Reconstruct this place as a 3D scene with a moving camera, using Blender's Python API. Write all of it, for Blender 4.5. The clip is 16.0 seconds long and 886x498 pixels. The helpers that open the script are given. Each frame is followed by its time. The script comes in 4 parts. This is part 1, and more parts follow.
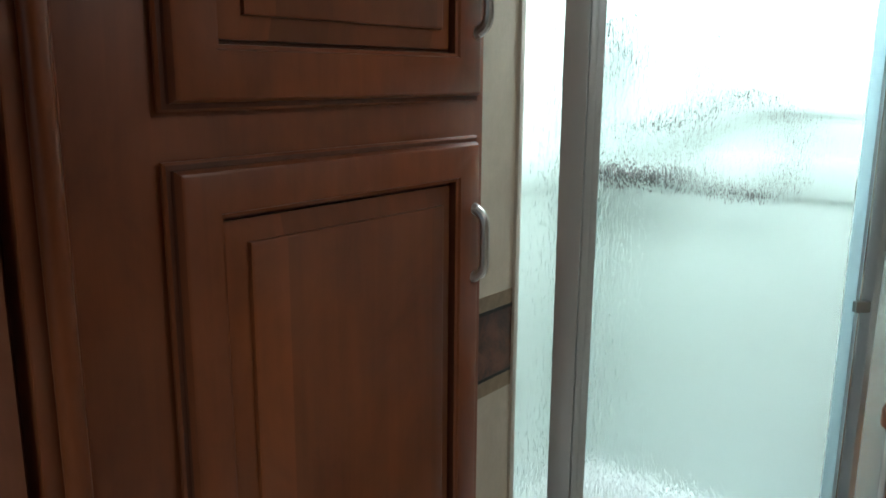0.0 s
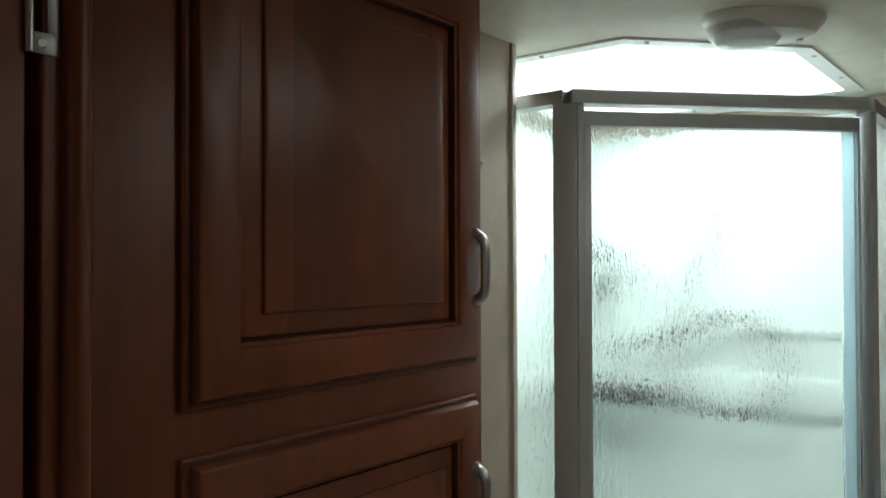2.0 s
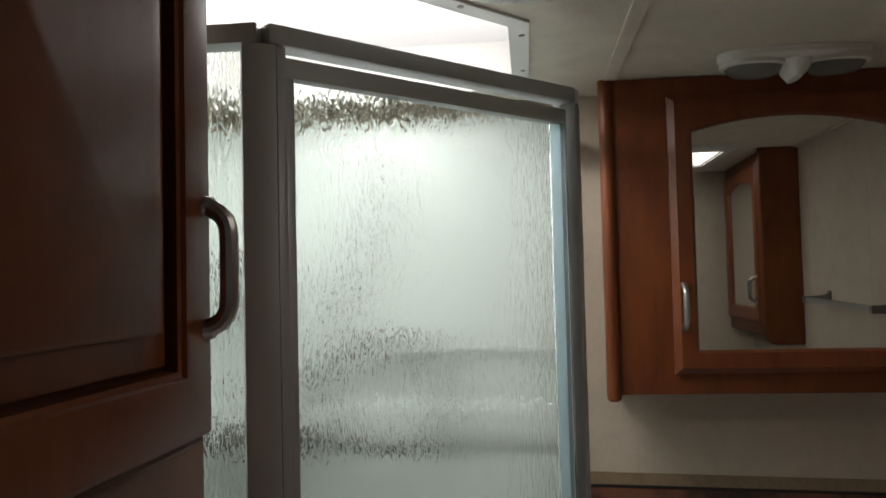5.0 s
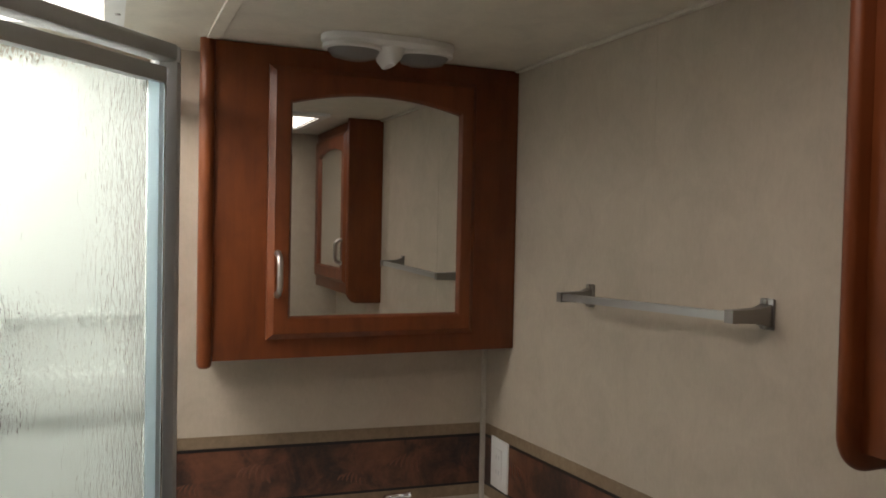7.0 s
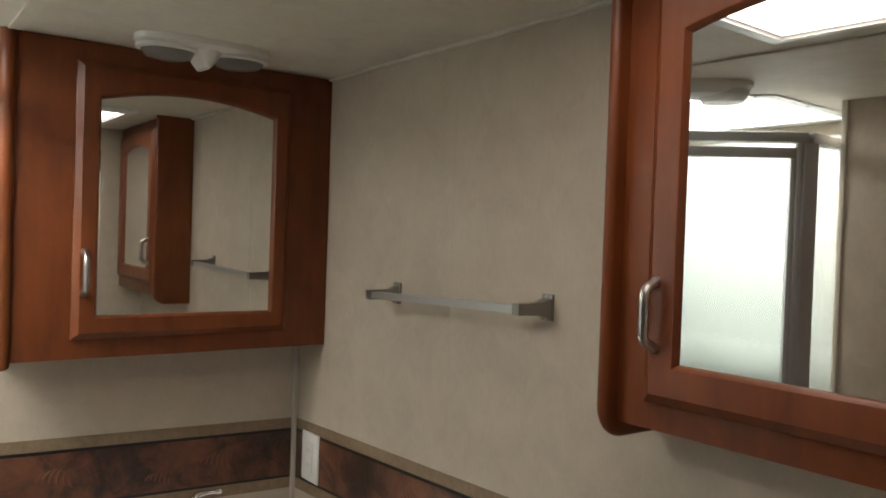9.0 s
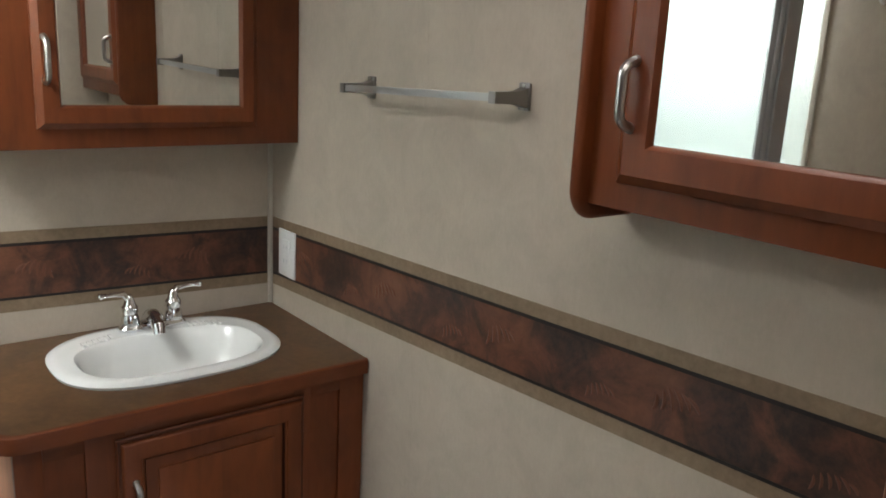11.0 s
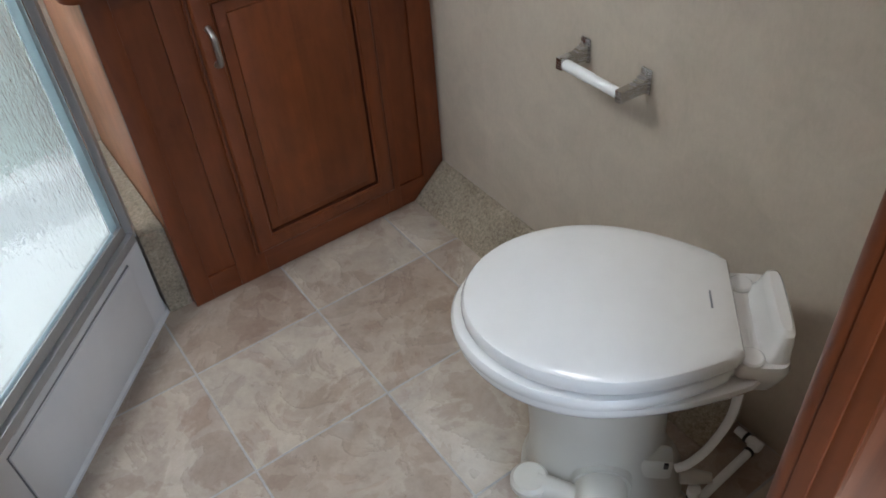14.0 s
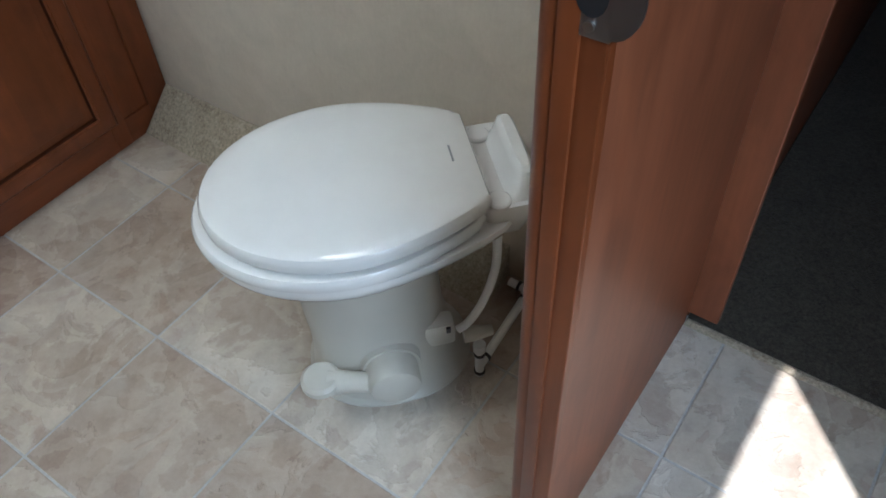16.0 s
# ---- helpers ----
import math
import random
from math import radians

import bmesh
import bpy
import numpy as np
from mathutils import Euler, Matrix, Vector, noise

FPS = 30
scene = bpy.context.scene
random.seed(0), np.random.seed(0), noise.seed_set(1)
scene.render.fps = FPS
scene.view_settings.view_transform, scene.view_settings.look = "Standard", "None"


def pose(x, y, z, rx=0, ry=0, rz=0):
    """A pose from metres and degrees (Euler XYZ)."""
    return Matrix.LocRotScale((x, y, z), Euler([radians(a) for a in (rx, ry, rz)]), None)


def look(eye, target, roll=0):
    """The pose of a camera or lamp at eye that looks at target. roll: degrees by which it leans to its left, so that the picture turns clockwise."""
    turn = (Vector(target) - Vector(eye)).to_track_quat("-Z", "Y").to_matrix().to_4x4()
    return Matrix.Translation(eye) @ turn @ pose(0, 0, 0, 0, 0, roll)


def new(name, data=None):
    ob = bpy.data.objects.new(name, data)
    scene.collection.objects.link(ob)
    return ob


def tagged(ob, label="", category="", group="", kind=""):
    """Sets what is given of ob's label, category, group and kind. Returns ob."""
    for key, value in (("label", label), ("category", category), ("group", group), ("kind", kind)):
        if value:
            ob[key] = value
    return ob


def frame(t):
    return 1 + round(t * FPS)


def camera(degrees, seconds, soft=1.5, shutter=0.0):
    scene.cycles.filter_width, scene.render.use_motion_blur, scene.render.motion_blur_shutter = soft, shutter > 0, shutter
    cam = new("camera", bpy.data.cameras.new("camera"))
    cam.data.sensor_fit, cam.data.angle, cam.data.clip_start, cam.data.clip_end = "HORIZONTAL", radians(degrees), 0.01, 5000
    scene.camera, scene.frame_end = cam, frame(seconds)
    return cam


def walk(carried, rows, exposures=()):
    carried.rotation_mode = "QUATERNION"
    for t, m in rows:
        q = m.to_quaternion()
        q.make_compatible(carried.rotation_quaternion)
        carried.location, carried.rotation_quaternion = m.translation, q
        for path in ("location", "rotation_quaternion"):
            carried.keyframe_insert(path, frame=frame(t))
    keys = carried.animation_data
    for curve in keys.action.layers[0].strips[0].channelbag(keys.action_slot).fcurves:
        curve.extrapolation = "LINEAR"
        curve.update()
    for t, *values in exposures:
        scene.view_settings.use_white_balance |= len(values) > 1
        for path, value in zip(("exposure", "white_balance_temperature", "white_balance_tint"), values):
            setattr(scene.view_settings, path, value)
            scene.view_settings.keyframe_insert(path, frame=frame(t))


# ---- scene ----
cam = camera(58.1, 16.0, soft=1.7)
PATH = [
    (0, (-0.508, -2.092, 1.417), (-1.741, -0.577, 0.989), 0.4),
    (0.5, (-0.502, -2.109, 1.449), (-1.747, -0.569, 1.165), 0.3),
    (1, (-0.493, -2.126, 1.474), (-1.742, -0.569, 1.349), 0.2),
    (1.5, (-0.489, -2.131, 1.506), (-1.738, -0.569, 1.493), 0.2),
    (2, (-0.499, -2.132, 1.517), (-1.737, -0.561, 1.547), -0.2),
    (2.5, (-0.549, -2.117, 1.512), (-1.768, -0.531, 1.524), -1.4),
    (3, (-0.665, -2.095, 1.506), (-1.801, -0.449, 1.498), -2.5),
    (5.5, (-0.884, -1.787, 1.495), (-0.787, 0.209, 1.575), -1.2),
    (6, (-0.875, -1.773, 1.519), (-0.504, 0.192, 1.513), -0.9),
    (6.5, (-0.858, -1.786, 1.513), (-0.304, 0.136, 1.488), -0.1),
    (7, (-0.897, -1.824, 1.537), (-0.117, 0.017, 1.483), 1.2),
    (7.5, (-0.886, -1.864, 1.532), (0.039, -0.092, 1.492), 2.0),
    (8, (-0.905, -1.883, 1.536), (0.159, -0.19, 1.514), 2.55),
    (8.2, (-0.918, -1.892, 1.537), (0.192, -0.228, 1.523), 2.65),
    (10.3, (-0.953, -1.915, 1.522), (0.29, -0.361, 1.325), 2.4),
    (10.5, (-0.945, -1.913, 1.512), (0.29, -0.365, 1.236), 2.5),
    (11, (-0.945, -1.913, 1.479), (0.273, -0.398, 1.009), 3.0),
    (11.5, (-0.928, -1.916, 1.456), (0.236, -0.43, 0.798), 3.3),
    (12, (-0.932, -1.915, 1.437), (0.18, -0.474, 0.608), 3.0),
    (12.5, (-0.935, -1.922, 1.423), (0.109, -0.524, 0.447), 2.0),
    (13, (-0.949, -1.941, 1.412), (0.026, -0.587, 0.309), 0.6),
    (13.5, (-0.936, -1.967, 1.378), (-0.071, -0.631, 0.166), -2.6),
    (14, (-0.944, -1.935, 1.338), (-0.153, -0.677, -0.001), -5.0),
    (14.5, (-0.971, -1.921, 1.283), (-0.173, -0.848, -0.204), -4.0),
    (15, (-0.983, -1.934, 1.249), (-0.172, -1.017, -0.333), -2.7),
    (15.5, (-0.981, -1.947, 1.239), (-0.073, -1.077, -0.316), -2.0),
    (16, (-0.905, -1.984, 1.248), (0.157, -1.175, -0.242), -3.3),
]
EXPO = [(0, 1.19, 5900, 0), (1.0, 0.94, 6000, 1), (2.0, 0.54, 6200, 2), (3, 0.32, 6500, 11), (5.5, -0.50, 7100, 18), (6.2, -0.29, 7300, 20), (7, 0.27, 7400, 22), (8, 0.67, 7400, 20), (10.5, 0.46, 6800, 17), (11.5, 1.34, 6450, 15), (12.0, 1.63, 6250, 14), (12.5, 1.78, 6050, 14), (13.2, 1.57, 6300, 10), (14, 1.06, 6150, 17), (14.5, 1.00, 5950, 16), (15, 1.07, 5750, 13), (16, 1.11, 5800, 11)]
walk(cam, [(t, look(eye, target, roll)) for t, eye, target, roll in PATH], EXPO)

# ---- world, sun, large lights ----
world = bpy.data.worlds.new("sky")
scene.world = world
world.use_nodes = True
wn = world.node_tree.nodes
sky = wn.new("ShaderNodeTexSky")
sky.sky_type, sky.sun_disc = "NISHITA", False
SUN_EL, SUN_TRAVEL = radians(57), (0.71, 0.70)
sky.sun_elevation, sky.sun_rotation = SUN_EL, math.atan2(-SUN_TRAVEL[0], -SUN_TRAVEL[1])
wn["Background"].inputs[1].default_value = 0.052
world.node_tree.links.new(sky.outputs[0], wn["Background"].inputs[0])

sun = new("sun", bpy.data.lights.new("sun", "SUN"))
sun.data.energy, sun.data.angle, sun.data.color = 5.0, radians(0.5), (1.0, 0.98, 0.945)
sun.matrix_world = look((0, 0, 6), (SUN_TRAVEL[0] * math.cos(SUN_EL), SUN_TRAVEL[1] * math.cos(SUN_EL), 6 - math.sin(SUN_EL)))


def area(name, x, y, z, sx, sy, watts, color, target):
    lamp = new(name, bpy.data.lights.new(name, "AREA"))
    lamp.data.shape, lamp.data.size, lamp.data.size_y = "RECTANGLE", sx, sy
    lamp.data.energy, lamp.data.color = watts, color
    lamp.matrix_world = look((x, y, z), target)
    return lamp


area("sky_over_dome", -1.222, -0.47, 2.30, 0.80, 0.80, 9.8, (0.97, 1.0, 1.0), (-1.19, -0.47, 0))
area("skylight_daylight", -1.262, -0.50, 1.998, 0.36, 0.46, 7.0, (0.95, 1.0, 0.985), (-1.19, -0.49, 0))
area("roof_vent_daylight", -0.4075, -1.317, 1.902, 0.33, 0.34, 0.90, (1.0, 0.97, 0.92), (-0.4075, -1.317, 0))
entry = area("entry_daylight", -1.05, -2.86, 1.05, 0.58, 1.7, 5.0, (0.70, 0.87, 1.0), (-0.62, -2.05, 0.0))
entry.data.spread = radians(95)


# ---- materials ----
def mat(name, rough=0.5, metal=0.0, color=(0.5, 0.5, 0.5)):
    m = bpy.data.materials.new(name)
    m.use_nodes = True
    b = m.node_tree.nodes["Principled BSDF"]
    b.inputs["Base Color"].default_value = (*color, 1)
    b.inputs["Roughness"].default_value, b.inputs["Metallic"].default_value = rough, metal
    return m, m.node_tree, b


def node(nt, kind, **sets):
    n = nt.nodes.new(kind)
    for k, v in sets.items():
        n.inputs[k.replace("_", " ")].default_value = v
    return n


def coords(nt, scale, spin=(0, 0, 0), vary=0.0):
    tc, mp = nt.nodes.new("ShaderNodeTexCoord"), nt.nodes.new("ShaderNodeMapping")
    mp.inputs["Scale"].default_value, mp.inputs["Rotation"].default_value = scale, spin
    nt.links.new(tc.outputs["Object"], mp.inputs["Vector"])
    if vary:
        info, mul = nt.nodes.new("ShaderNodeObjectInfo"), nt.nodes.new("ShaderNodeMath")
        mul.operation, mul.inputs[1].default_value = "MULTIPLY", vary
        nt.links.new(info.outputs["Random"], mul.inputs[0])
        nt.links.new(mul.outputs[0], mp.inputs["Location"])
    return mp.outputs["Vector"]


def noise_at(nt, vec, scale, detail=4.0, rough=0.55, distort=0.0):
    n = node(nt, "ShaderNodeTexNoise", Scale=scale, Detail=detail, Roughness=rough, Distortion=distort)
    nt.links.new(vec, n.inputs["Vector"])
    return n.outputs["Fac"]


def ramp(nt, fac, stops):
    r = nt.nodes.new("ShaderNodeValToRGB")
    els = r.color_ramp.elements
    while len(els) < len(stops):
        els.new(0.5)
    for e, (p, c) in zip(els, stops):
        e.position, e.color = p, (*c, 1)
    nt.links.new(fac, r.inputs["Fac"])
    return r.outputs["Color"]


def mix(nt, fac, a, b, mode="MIX"):
    m = nt.nodes.new("ShaderNodeMix")
    m.data_type, m.blend_type = "RGBA", mode
    if isinstance(fac, float):
        m.inputs["Factor"].default_value = fac
    else:
        nt.links.new(fac, m.inputs["Factor"])
    for sock, v in ((m.inputs["A"], a), (m.inputs["B"], b)):
        for s in (m.inputs[6] if sock == m.inputs["A"] else m.inputs[7],):
            if isinstance(v, tuple):
                s.default_value = (*v, 1)
            else:
                nt.links.new(v, s)
    return m.outputs[2]


def bump(nt, b, height, strength, distance):
    n = node(nt, "ShaderNodeBump", Strength=strength, Distance=distance)
    nt.links.new(height, n.inputs["Height"])
    nt.links.new(n.outputs[0], b.inputs["Normal"])


def wood(name, dark, light, grain=(28, 28, 1.6), rough=0.33, coat=0.25, board=0.0):
    m, nt, b = mat(name, rough)
    v = coords(nt, grain, vary=7.0)
    fine = noise_at(nt, v, 2.4, 6.0, 0.6, 0.5)
    tone = noise_at(nt, coords(nt, tuple(2.0 + g * 0.09 for g in grain), vary=3.0), 2.6, 5.0, 0.62, 0.6)
    base = ramp(nt, fine, [(0.08, dark), (0.92, light)])
    worn = ramp(nt, tone, [(0.3, (0.72, 0.69, 0.66)), (0.5, (0.97, 0.97, 0.97)), (0.7, (1.17, 1.16, 1.14))])
    col = mix(nt, 1.0, base, worn, "MULTIPLY")
    if board:
        cells = nt.nodes.new("ShaderNodeTexVoronoi")
        cells.inputs["Scale"].default_value, cells.inputs["Randomness"].default_value = 1.0, 0.3
        nt.links.new(coords(nt, (1 / board, 1 / board, 0.02), vary=5.0), cells.inputs["Vector"])
        shade = ramp(nt, cells.outputs["Color"], [(0.1, (0.70, 0.68, 0.66)), (0.9, (1.22, 1.19, 1.14))])
        col = mix(nt, 1.0, col, shade, "MULTIPLY")
    nt.links.new(col, b.inputs["Base Color"])
    b.inputs["Coat Weight"].default_value, b.inputs["Coat Roughness"].default_value = coat, 0.3
    b.inputs["Specular IOR Level"].default_value = 0.36
    bump(nt, b, fine, 0.06, 0.002)
    return m


STAIN = ((0.130, 0.031, 0.0078), (0.200, 0.052, 0.0140))
CHERRY = wood("cherry_wood", *STAIN, rough=0.42, coat=0.12)
CHERRY_X = wood("cherry_wood_across_x", *STAIN, (1.6, 28, 28), 0.42, 0.12)
PANEL_WOOD = wood("cherry_panel_wood", (0.128, 0.032, 0.008), (0.205, 0.056, 0.015), (18, 18, 1.2), 0.42, 0.12, 0.075)
LAMINATE = wood("door_laminate", (0.145, 0.042, 0.017), (0.225, 0.074, 0.033), (22, 22, 0.9), 0.46, 0.06)
GLAZE = wood("dark_glaze_wood", (0.070, 0.019, 0.007), (0.115, 0.032, 0.011), rough=0.5, coat=0.05)
# paler than the cherry: light from the shower is put into this colour
LIT_SIDE_WOOD = wood("vanity_side_lit_wood", (0.42, 0.175, 0.085), (0.52, 0.235, 0.125), (20, 20, 1.0), 0.4, 0.1)


def counter_material():
    m, nt, b = mat("counter_laminate", 0.36)
    v = coords(nt, (1, 1, 1))
    big, small = noise_at(nt, v, 9.0, 6.0, 0.65, 1.2), noise_at(nt, v, 70.0, 4.0, 0.7)
    col = ramp(nt, big, [(0.3, (0.055, 0.028, 0.013)), (0.52, (0.105, 0.052, 0.022)), (0.75, (0.17, 0.088, 0.038))])
    col = mix(nt, 0.35, col, ramp(nt, small, [(0.35, (0.05, 0.025, 0.012)), (0.7, (0.16, 0.085, 0.038))]))
    nt.links.new(col, b.inputs["Base Color"])
    bump(nt, b, small, 0.06, 0.001)
    return m


def wall_material(name="wall_vinyl", base=(0.490, 0.422, 0.338)):
    m, nt, b = mat(name, 0.62)
    v = coords(nt, (1, 1, 1))
    cloud = noise_at(nt, v, 11.0, 7.0, 0.66, 0.6)
    strie = noise_at(nt, coords(nt, (42, 42, 17)), 3.0, 6.0, 0.72)
    weave = noise_at(nt, coords(nt, (150, 150, 420)), 2.0, 2.0, 0.6)
    lo, hi = tuple(c * 0.92 for c in base), tuple(c * 1.06 for c in base)
    col = ramp(nt, strie, [(0.3, lo), (0.72, hi)])
    col = mix(nt, 0.40, col, ramp(nt, cloud, [(0.34, tuple(c * 0.80 for c in base)), (0.66, tuple(c * 1.12 for c in base))]))
    nt.links.new(col, b.inputs["Base Color"])
    bump(nt, b, weave, 0.10, 0.0012)
    return m


def border_material():
    """Copper print that darkens in soft patches once a repeat along the wall."""
    m, nt, b = mat("border_copper", 0.42)
    v = coords(nt, (1, 1, 1))
    split, along = nt.nodes.new("ShaderNodeSeparateXYZ"), nt.nodes.new("ShaderNodeMath")
    nt.links.new(v, split.inputs[0])
    nt.links.new(split.outputs[0], along.inputs[0])
    nt.links.new(split.outputs[1], along.inputs[1])
    turn, wave, soft = (nt.nodes.new("ShaderNodeMath") for _ in range(3))
    turn.operation, wave.operation, soft.operation = "MULTIPLY_ADD", "COSINE", "MULTIPLY_ADD"
    turn.inputs[1].default_value, turn.inputs[2].default_value = 2 * math.pi / 0.372, -2 * math.pi * 0.14 / 0.372
    soft.inputs[1].default_value = -0.085
    patch = noise_at(nt, v, 11.0, 5.0, 0.62, 0.8)
    nt.links.new(along.outputs[0], turn.inputs[0])
    nt.links.new(turn.outputs[0], wave.inputs[0])
    nt.links.new(wave.outputs[0], soft.inputs[0])
    nt.links.new(patch, soft.inputs[2])
    grit = noise_at(nt, v, 55.0, 5.0, 0.7)
    col = ramp(nt, soft.outputs[0], [(0.35, (0.020, 0.013, 0.012)), (0.46, (0.062, 0.026, 0.017)), (0.55, (0.135, 0.050, 0.028)), (0.72, (0.20, 0.078, 0.040))])
    col = mix(nt, 0.25, col, ramp(nt, grit, [(0.4, (0.05, 0.024, 0.016)), (0.7, (0.20, 0.085, 0.048))]))
    nt.links.new(col, b.inputs["Base Color"])
    bump(nt, b, grit, 0.25, 0.001)
    return m


def speckled(name, lo, hi, scale, rough=0.7, strength=0.3):
    m, nt, b = mat(name, rough)
    v = coords(nt, (1, 1, 1))
    fine, big = noise_at(nt, v, scale, 6.0, 0.7), noise_at(nt, v, scale * 0.12, 3.0)
    col = mix(nt, 0.4, ramp(nt, fine, [(0.32, lo), (0.68, hi)]), ramp(nt, big, [(0.35, lo), (0.65, hi)]))
    nt.links.new(col, b.inputs["Base Color"])
    bump(nt, b, fine, strength, 0.002)
    return m


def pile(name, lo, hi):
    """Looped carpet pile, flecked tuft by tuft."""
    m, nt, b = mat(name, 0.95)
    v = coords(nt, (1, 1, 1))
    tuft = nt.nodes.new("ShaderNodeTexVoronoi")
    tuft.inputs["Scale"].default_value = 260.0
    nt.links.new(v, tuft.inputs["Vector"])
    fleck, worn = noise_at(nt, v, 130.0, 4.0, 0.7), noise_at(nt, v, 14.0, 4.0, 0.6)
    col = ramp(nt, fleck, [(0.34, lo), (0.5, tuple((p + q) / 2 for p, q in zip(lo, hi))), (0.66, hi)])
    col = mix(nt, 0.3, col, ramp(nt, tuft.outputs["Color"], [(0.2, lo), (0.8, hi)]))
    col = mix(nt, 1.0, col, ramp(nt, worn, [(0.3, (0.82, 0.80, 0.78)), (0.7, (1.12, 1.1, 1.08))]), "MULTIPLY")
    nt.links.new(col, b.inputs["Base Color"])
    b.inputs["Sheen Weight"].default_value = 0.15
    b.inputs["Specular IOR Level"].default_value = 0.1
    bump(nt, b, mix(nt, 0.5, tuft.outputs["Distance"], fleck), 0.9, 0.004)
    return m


def tile_material():
    m, nt, b = mat("stone_look_tile", 0.38)
    v = coords(nt, (1, 1, 1), vary=31.0)
    flow = noise_at(nt, v, 4.8, 9.0, 0.60, 0.35)
    big = noise_at(nt, v, 3.2, 3.0, 0.5, 0.8)
    mid = noise_at(nt, v, 14.0, 6.0, 0.62, 0.5)
    fine = noise_at(nt, v, 75.0, 5.0, 0.7)
    plate = noise_at(nt, v, 7.5, 7.0, 0.58, 0.6)
    col = ramp(nt, flow, [(0.30, (0.21, 0.145, 0.115)), (0.445, (0.29, 0.215, 0.165)), (0.462, (0.51, 0.455, 0.385)), (0.56, (0.42, 0.36, 0.30)), (0.576, (0.26, 0.205, 0.17)), (0.70, (0.47, 0.44, 0.395))])
    col = mix(nt, 0.50, col, ramp(nt, plate, [(0.34, (0.23, 0.18, 0.148)), (0.468, (0.33, 0.275, 0.23)), (0.474, (0.19, 0.15, 0.125)), (0.486, (0.53, 0.485, 0.425)), (0.60, (0.40, 0.355, 0.31)), (0.612, (0.30, 0.21, 0.165))]))
    col = mix(nt, 0.30, col, ramp(nt, big, [(0.36, (0.22, 0.145, 0.105)), (0.5, (0.38, 0.325, 0.27)), (0.64, (0.46, 0.46, 0.435))]))
    col = mix(nt, 0.16, col, ramp(nt, mid, [(0.36, (0.15, 0.105, 0.085)), (0.64, (0.58, 0.52, 0.45))]))
    col = mix(nt, 0.12, col, ramp(nt, fine, [(0.35, (0.22, 0.18, 0.16)), (0.65, (0.52, 0.47, 0.42))]))
    info = nt.nodes.new("ShaderNodeObjectInfo")
    tone = ramp(nt, info.outputs["Random"], [(0.0, (0.83, 0.74, 0.67)), (0.35, (0.94, 0.88, 0.81)), (0.65, (1.06, 1.03, 0.97)), (1.0, (1.14, 1.15, 1.13))])
    nt.links.new(mix(nt, 1.0, col, tone, "MULTIPLY"), b.inputs["Base Color"])
    cleft = ramp(nt, plate, [(0.36, (0.0, 0.0, 0.0)), (0.462, (0.25, 0.25, 0.25)), (0.478, (0.6, 0.6, 0.6)), (0.60, (0.72, 0.72, 0.72)), (0.612, (1.0, 1.0, 1.0))])
    bump(nt, b, mix(nt, 0.35, cleft, fine), 0.7, 0.004)
    return m


def metal(name, color, rough, scale=(8, 8, 300), full=1.0):
    m, nt, b = mat(name, rough, full, color)
    v = noise_at(nt, coords(nt, scale), 4.0, 3.0)
    r = node(nt, "ShaderNodeMapRange")
    r.inputs[3].default_value, r.inputs[4].default_value = rough * 0.75, rough * 1.3
    nt.links.new(v, r.inputs[0])
    nt.links.new(r.outputs[0], b.inputs["Roughness"])
    return m


def gloss(name, color, rough=0.2, coat=0.3):
    m, nt, b = mat(name, rough, 0.0, color)
    v = coords(nt, (1, 1, 1))
    dirt = noise_at(nt, v, 7.0, 6.0, 0.65)
    col = ramp(nt, dirt, [(0.25, tuple(c * 0.93 for c in color)), (0.6, color)])
    nt.links.new(col, b.inputs["Base Color"])
    b.inputs["Coat Weight"].default_value, b.inputs["Coat Roughness"].default_value = coat, 0.08
    return m


def rain_glass():
    m, nt, b = mat("rain_glass", 0.0, 0.0, (0.93, 0.985, 0.97))
    b.inputs["Transmission Weight"].default_value, b.inputs["IOR"].default_value = 1.0, 1.45
    run = noise_at(nt, coords(nt, (250, 250, 58)), 1.0, 1.5, 0.5, 0.7)
    drop = noise_at(nt, coords(nt, (95, 95, 22)), 1.0, 1.0, 0.5, 0.6)
    bump(nt, b, mix(nt, 0.35, run, drop), 0.54, 0.0042)
    return m


def smooth_glass():
    m, nt, b = mat("smooth_glass", 0.0, 0.0, (0.96, 0.99, 0.98))
    b.inputs["Transmission Weight"].default_value, b.inputs["IOR"].default_value = 1.0, 1.45
    return m


def clear_glass(name="clear_lens", color=(0.95, 0.96, 0.96), clear=0.85):
    m, nt, b = mat(name, 0.12, 0.0, color)
    b.inputs["Transmission Weight"].default_value, b.inputs["IOR"].default_value = clear, 1.45
    bump(nt, b, noise_at(nt, coords(nt, (220, 40, 220)), 1.0, 1.0), 0.5, 0.003)
    return m


def milky():
    m, nt, b = mat("milky_acrylic", 0.4, 0.0, (0.9, 0.9, 0.88))
    t = nt.nodes.new("ShaderNodeBsdfTranslucent")
    t.inputs[0].default_value = (0.92, 0.93, 0.92, 1)
    s = nt.nodes.new("ShaderNodeMixShader")
    s.inputs[0].default_value = 0.75
    nt.links.new(b.outputs[0], s.inputs[1])
    nt.links.new(t.outputs[0], s.inputs[2])
    nt.links.new(s.outputs[0], nt.nodes["Material Output"].inputs[0])
    return m


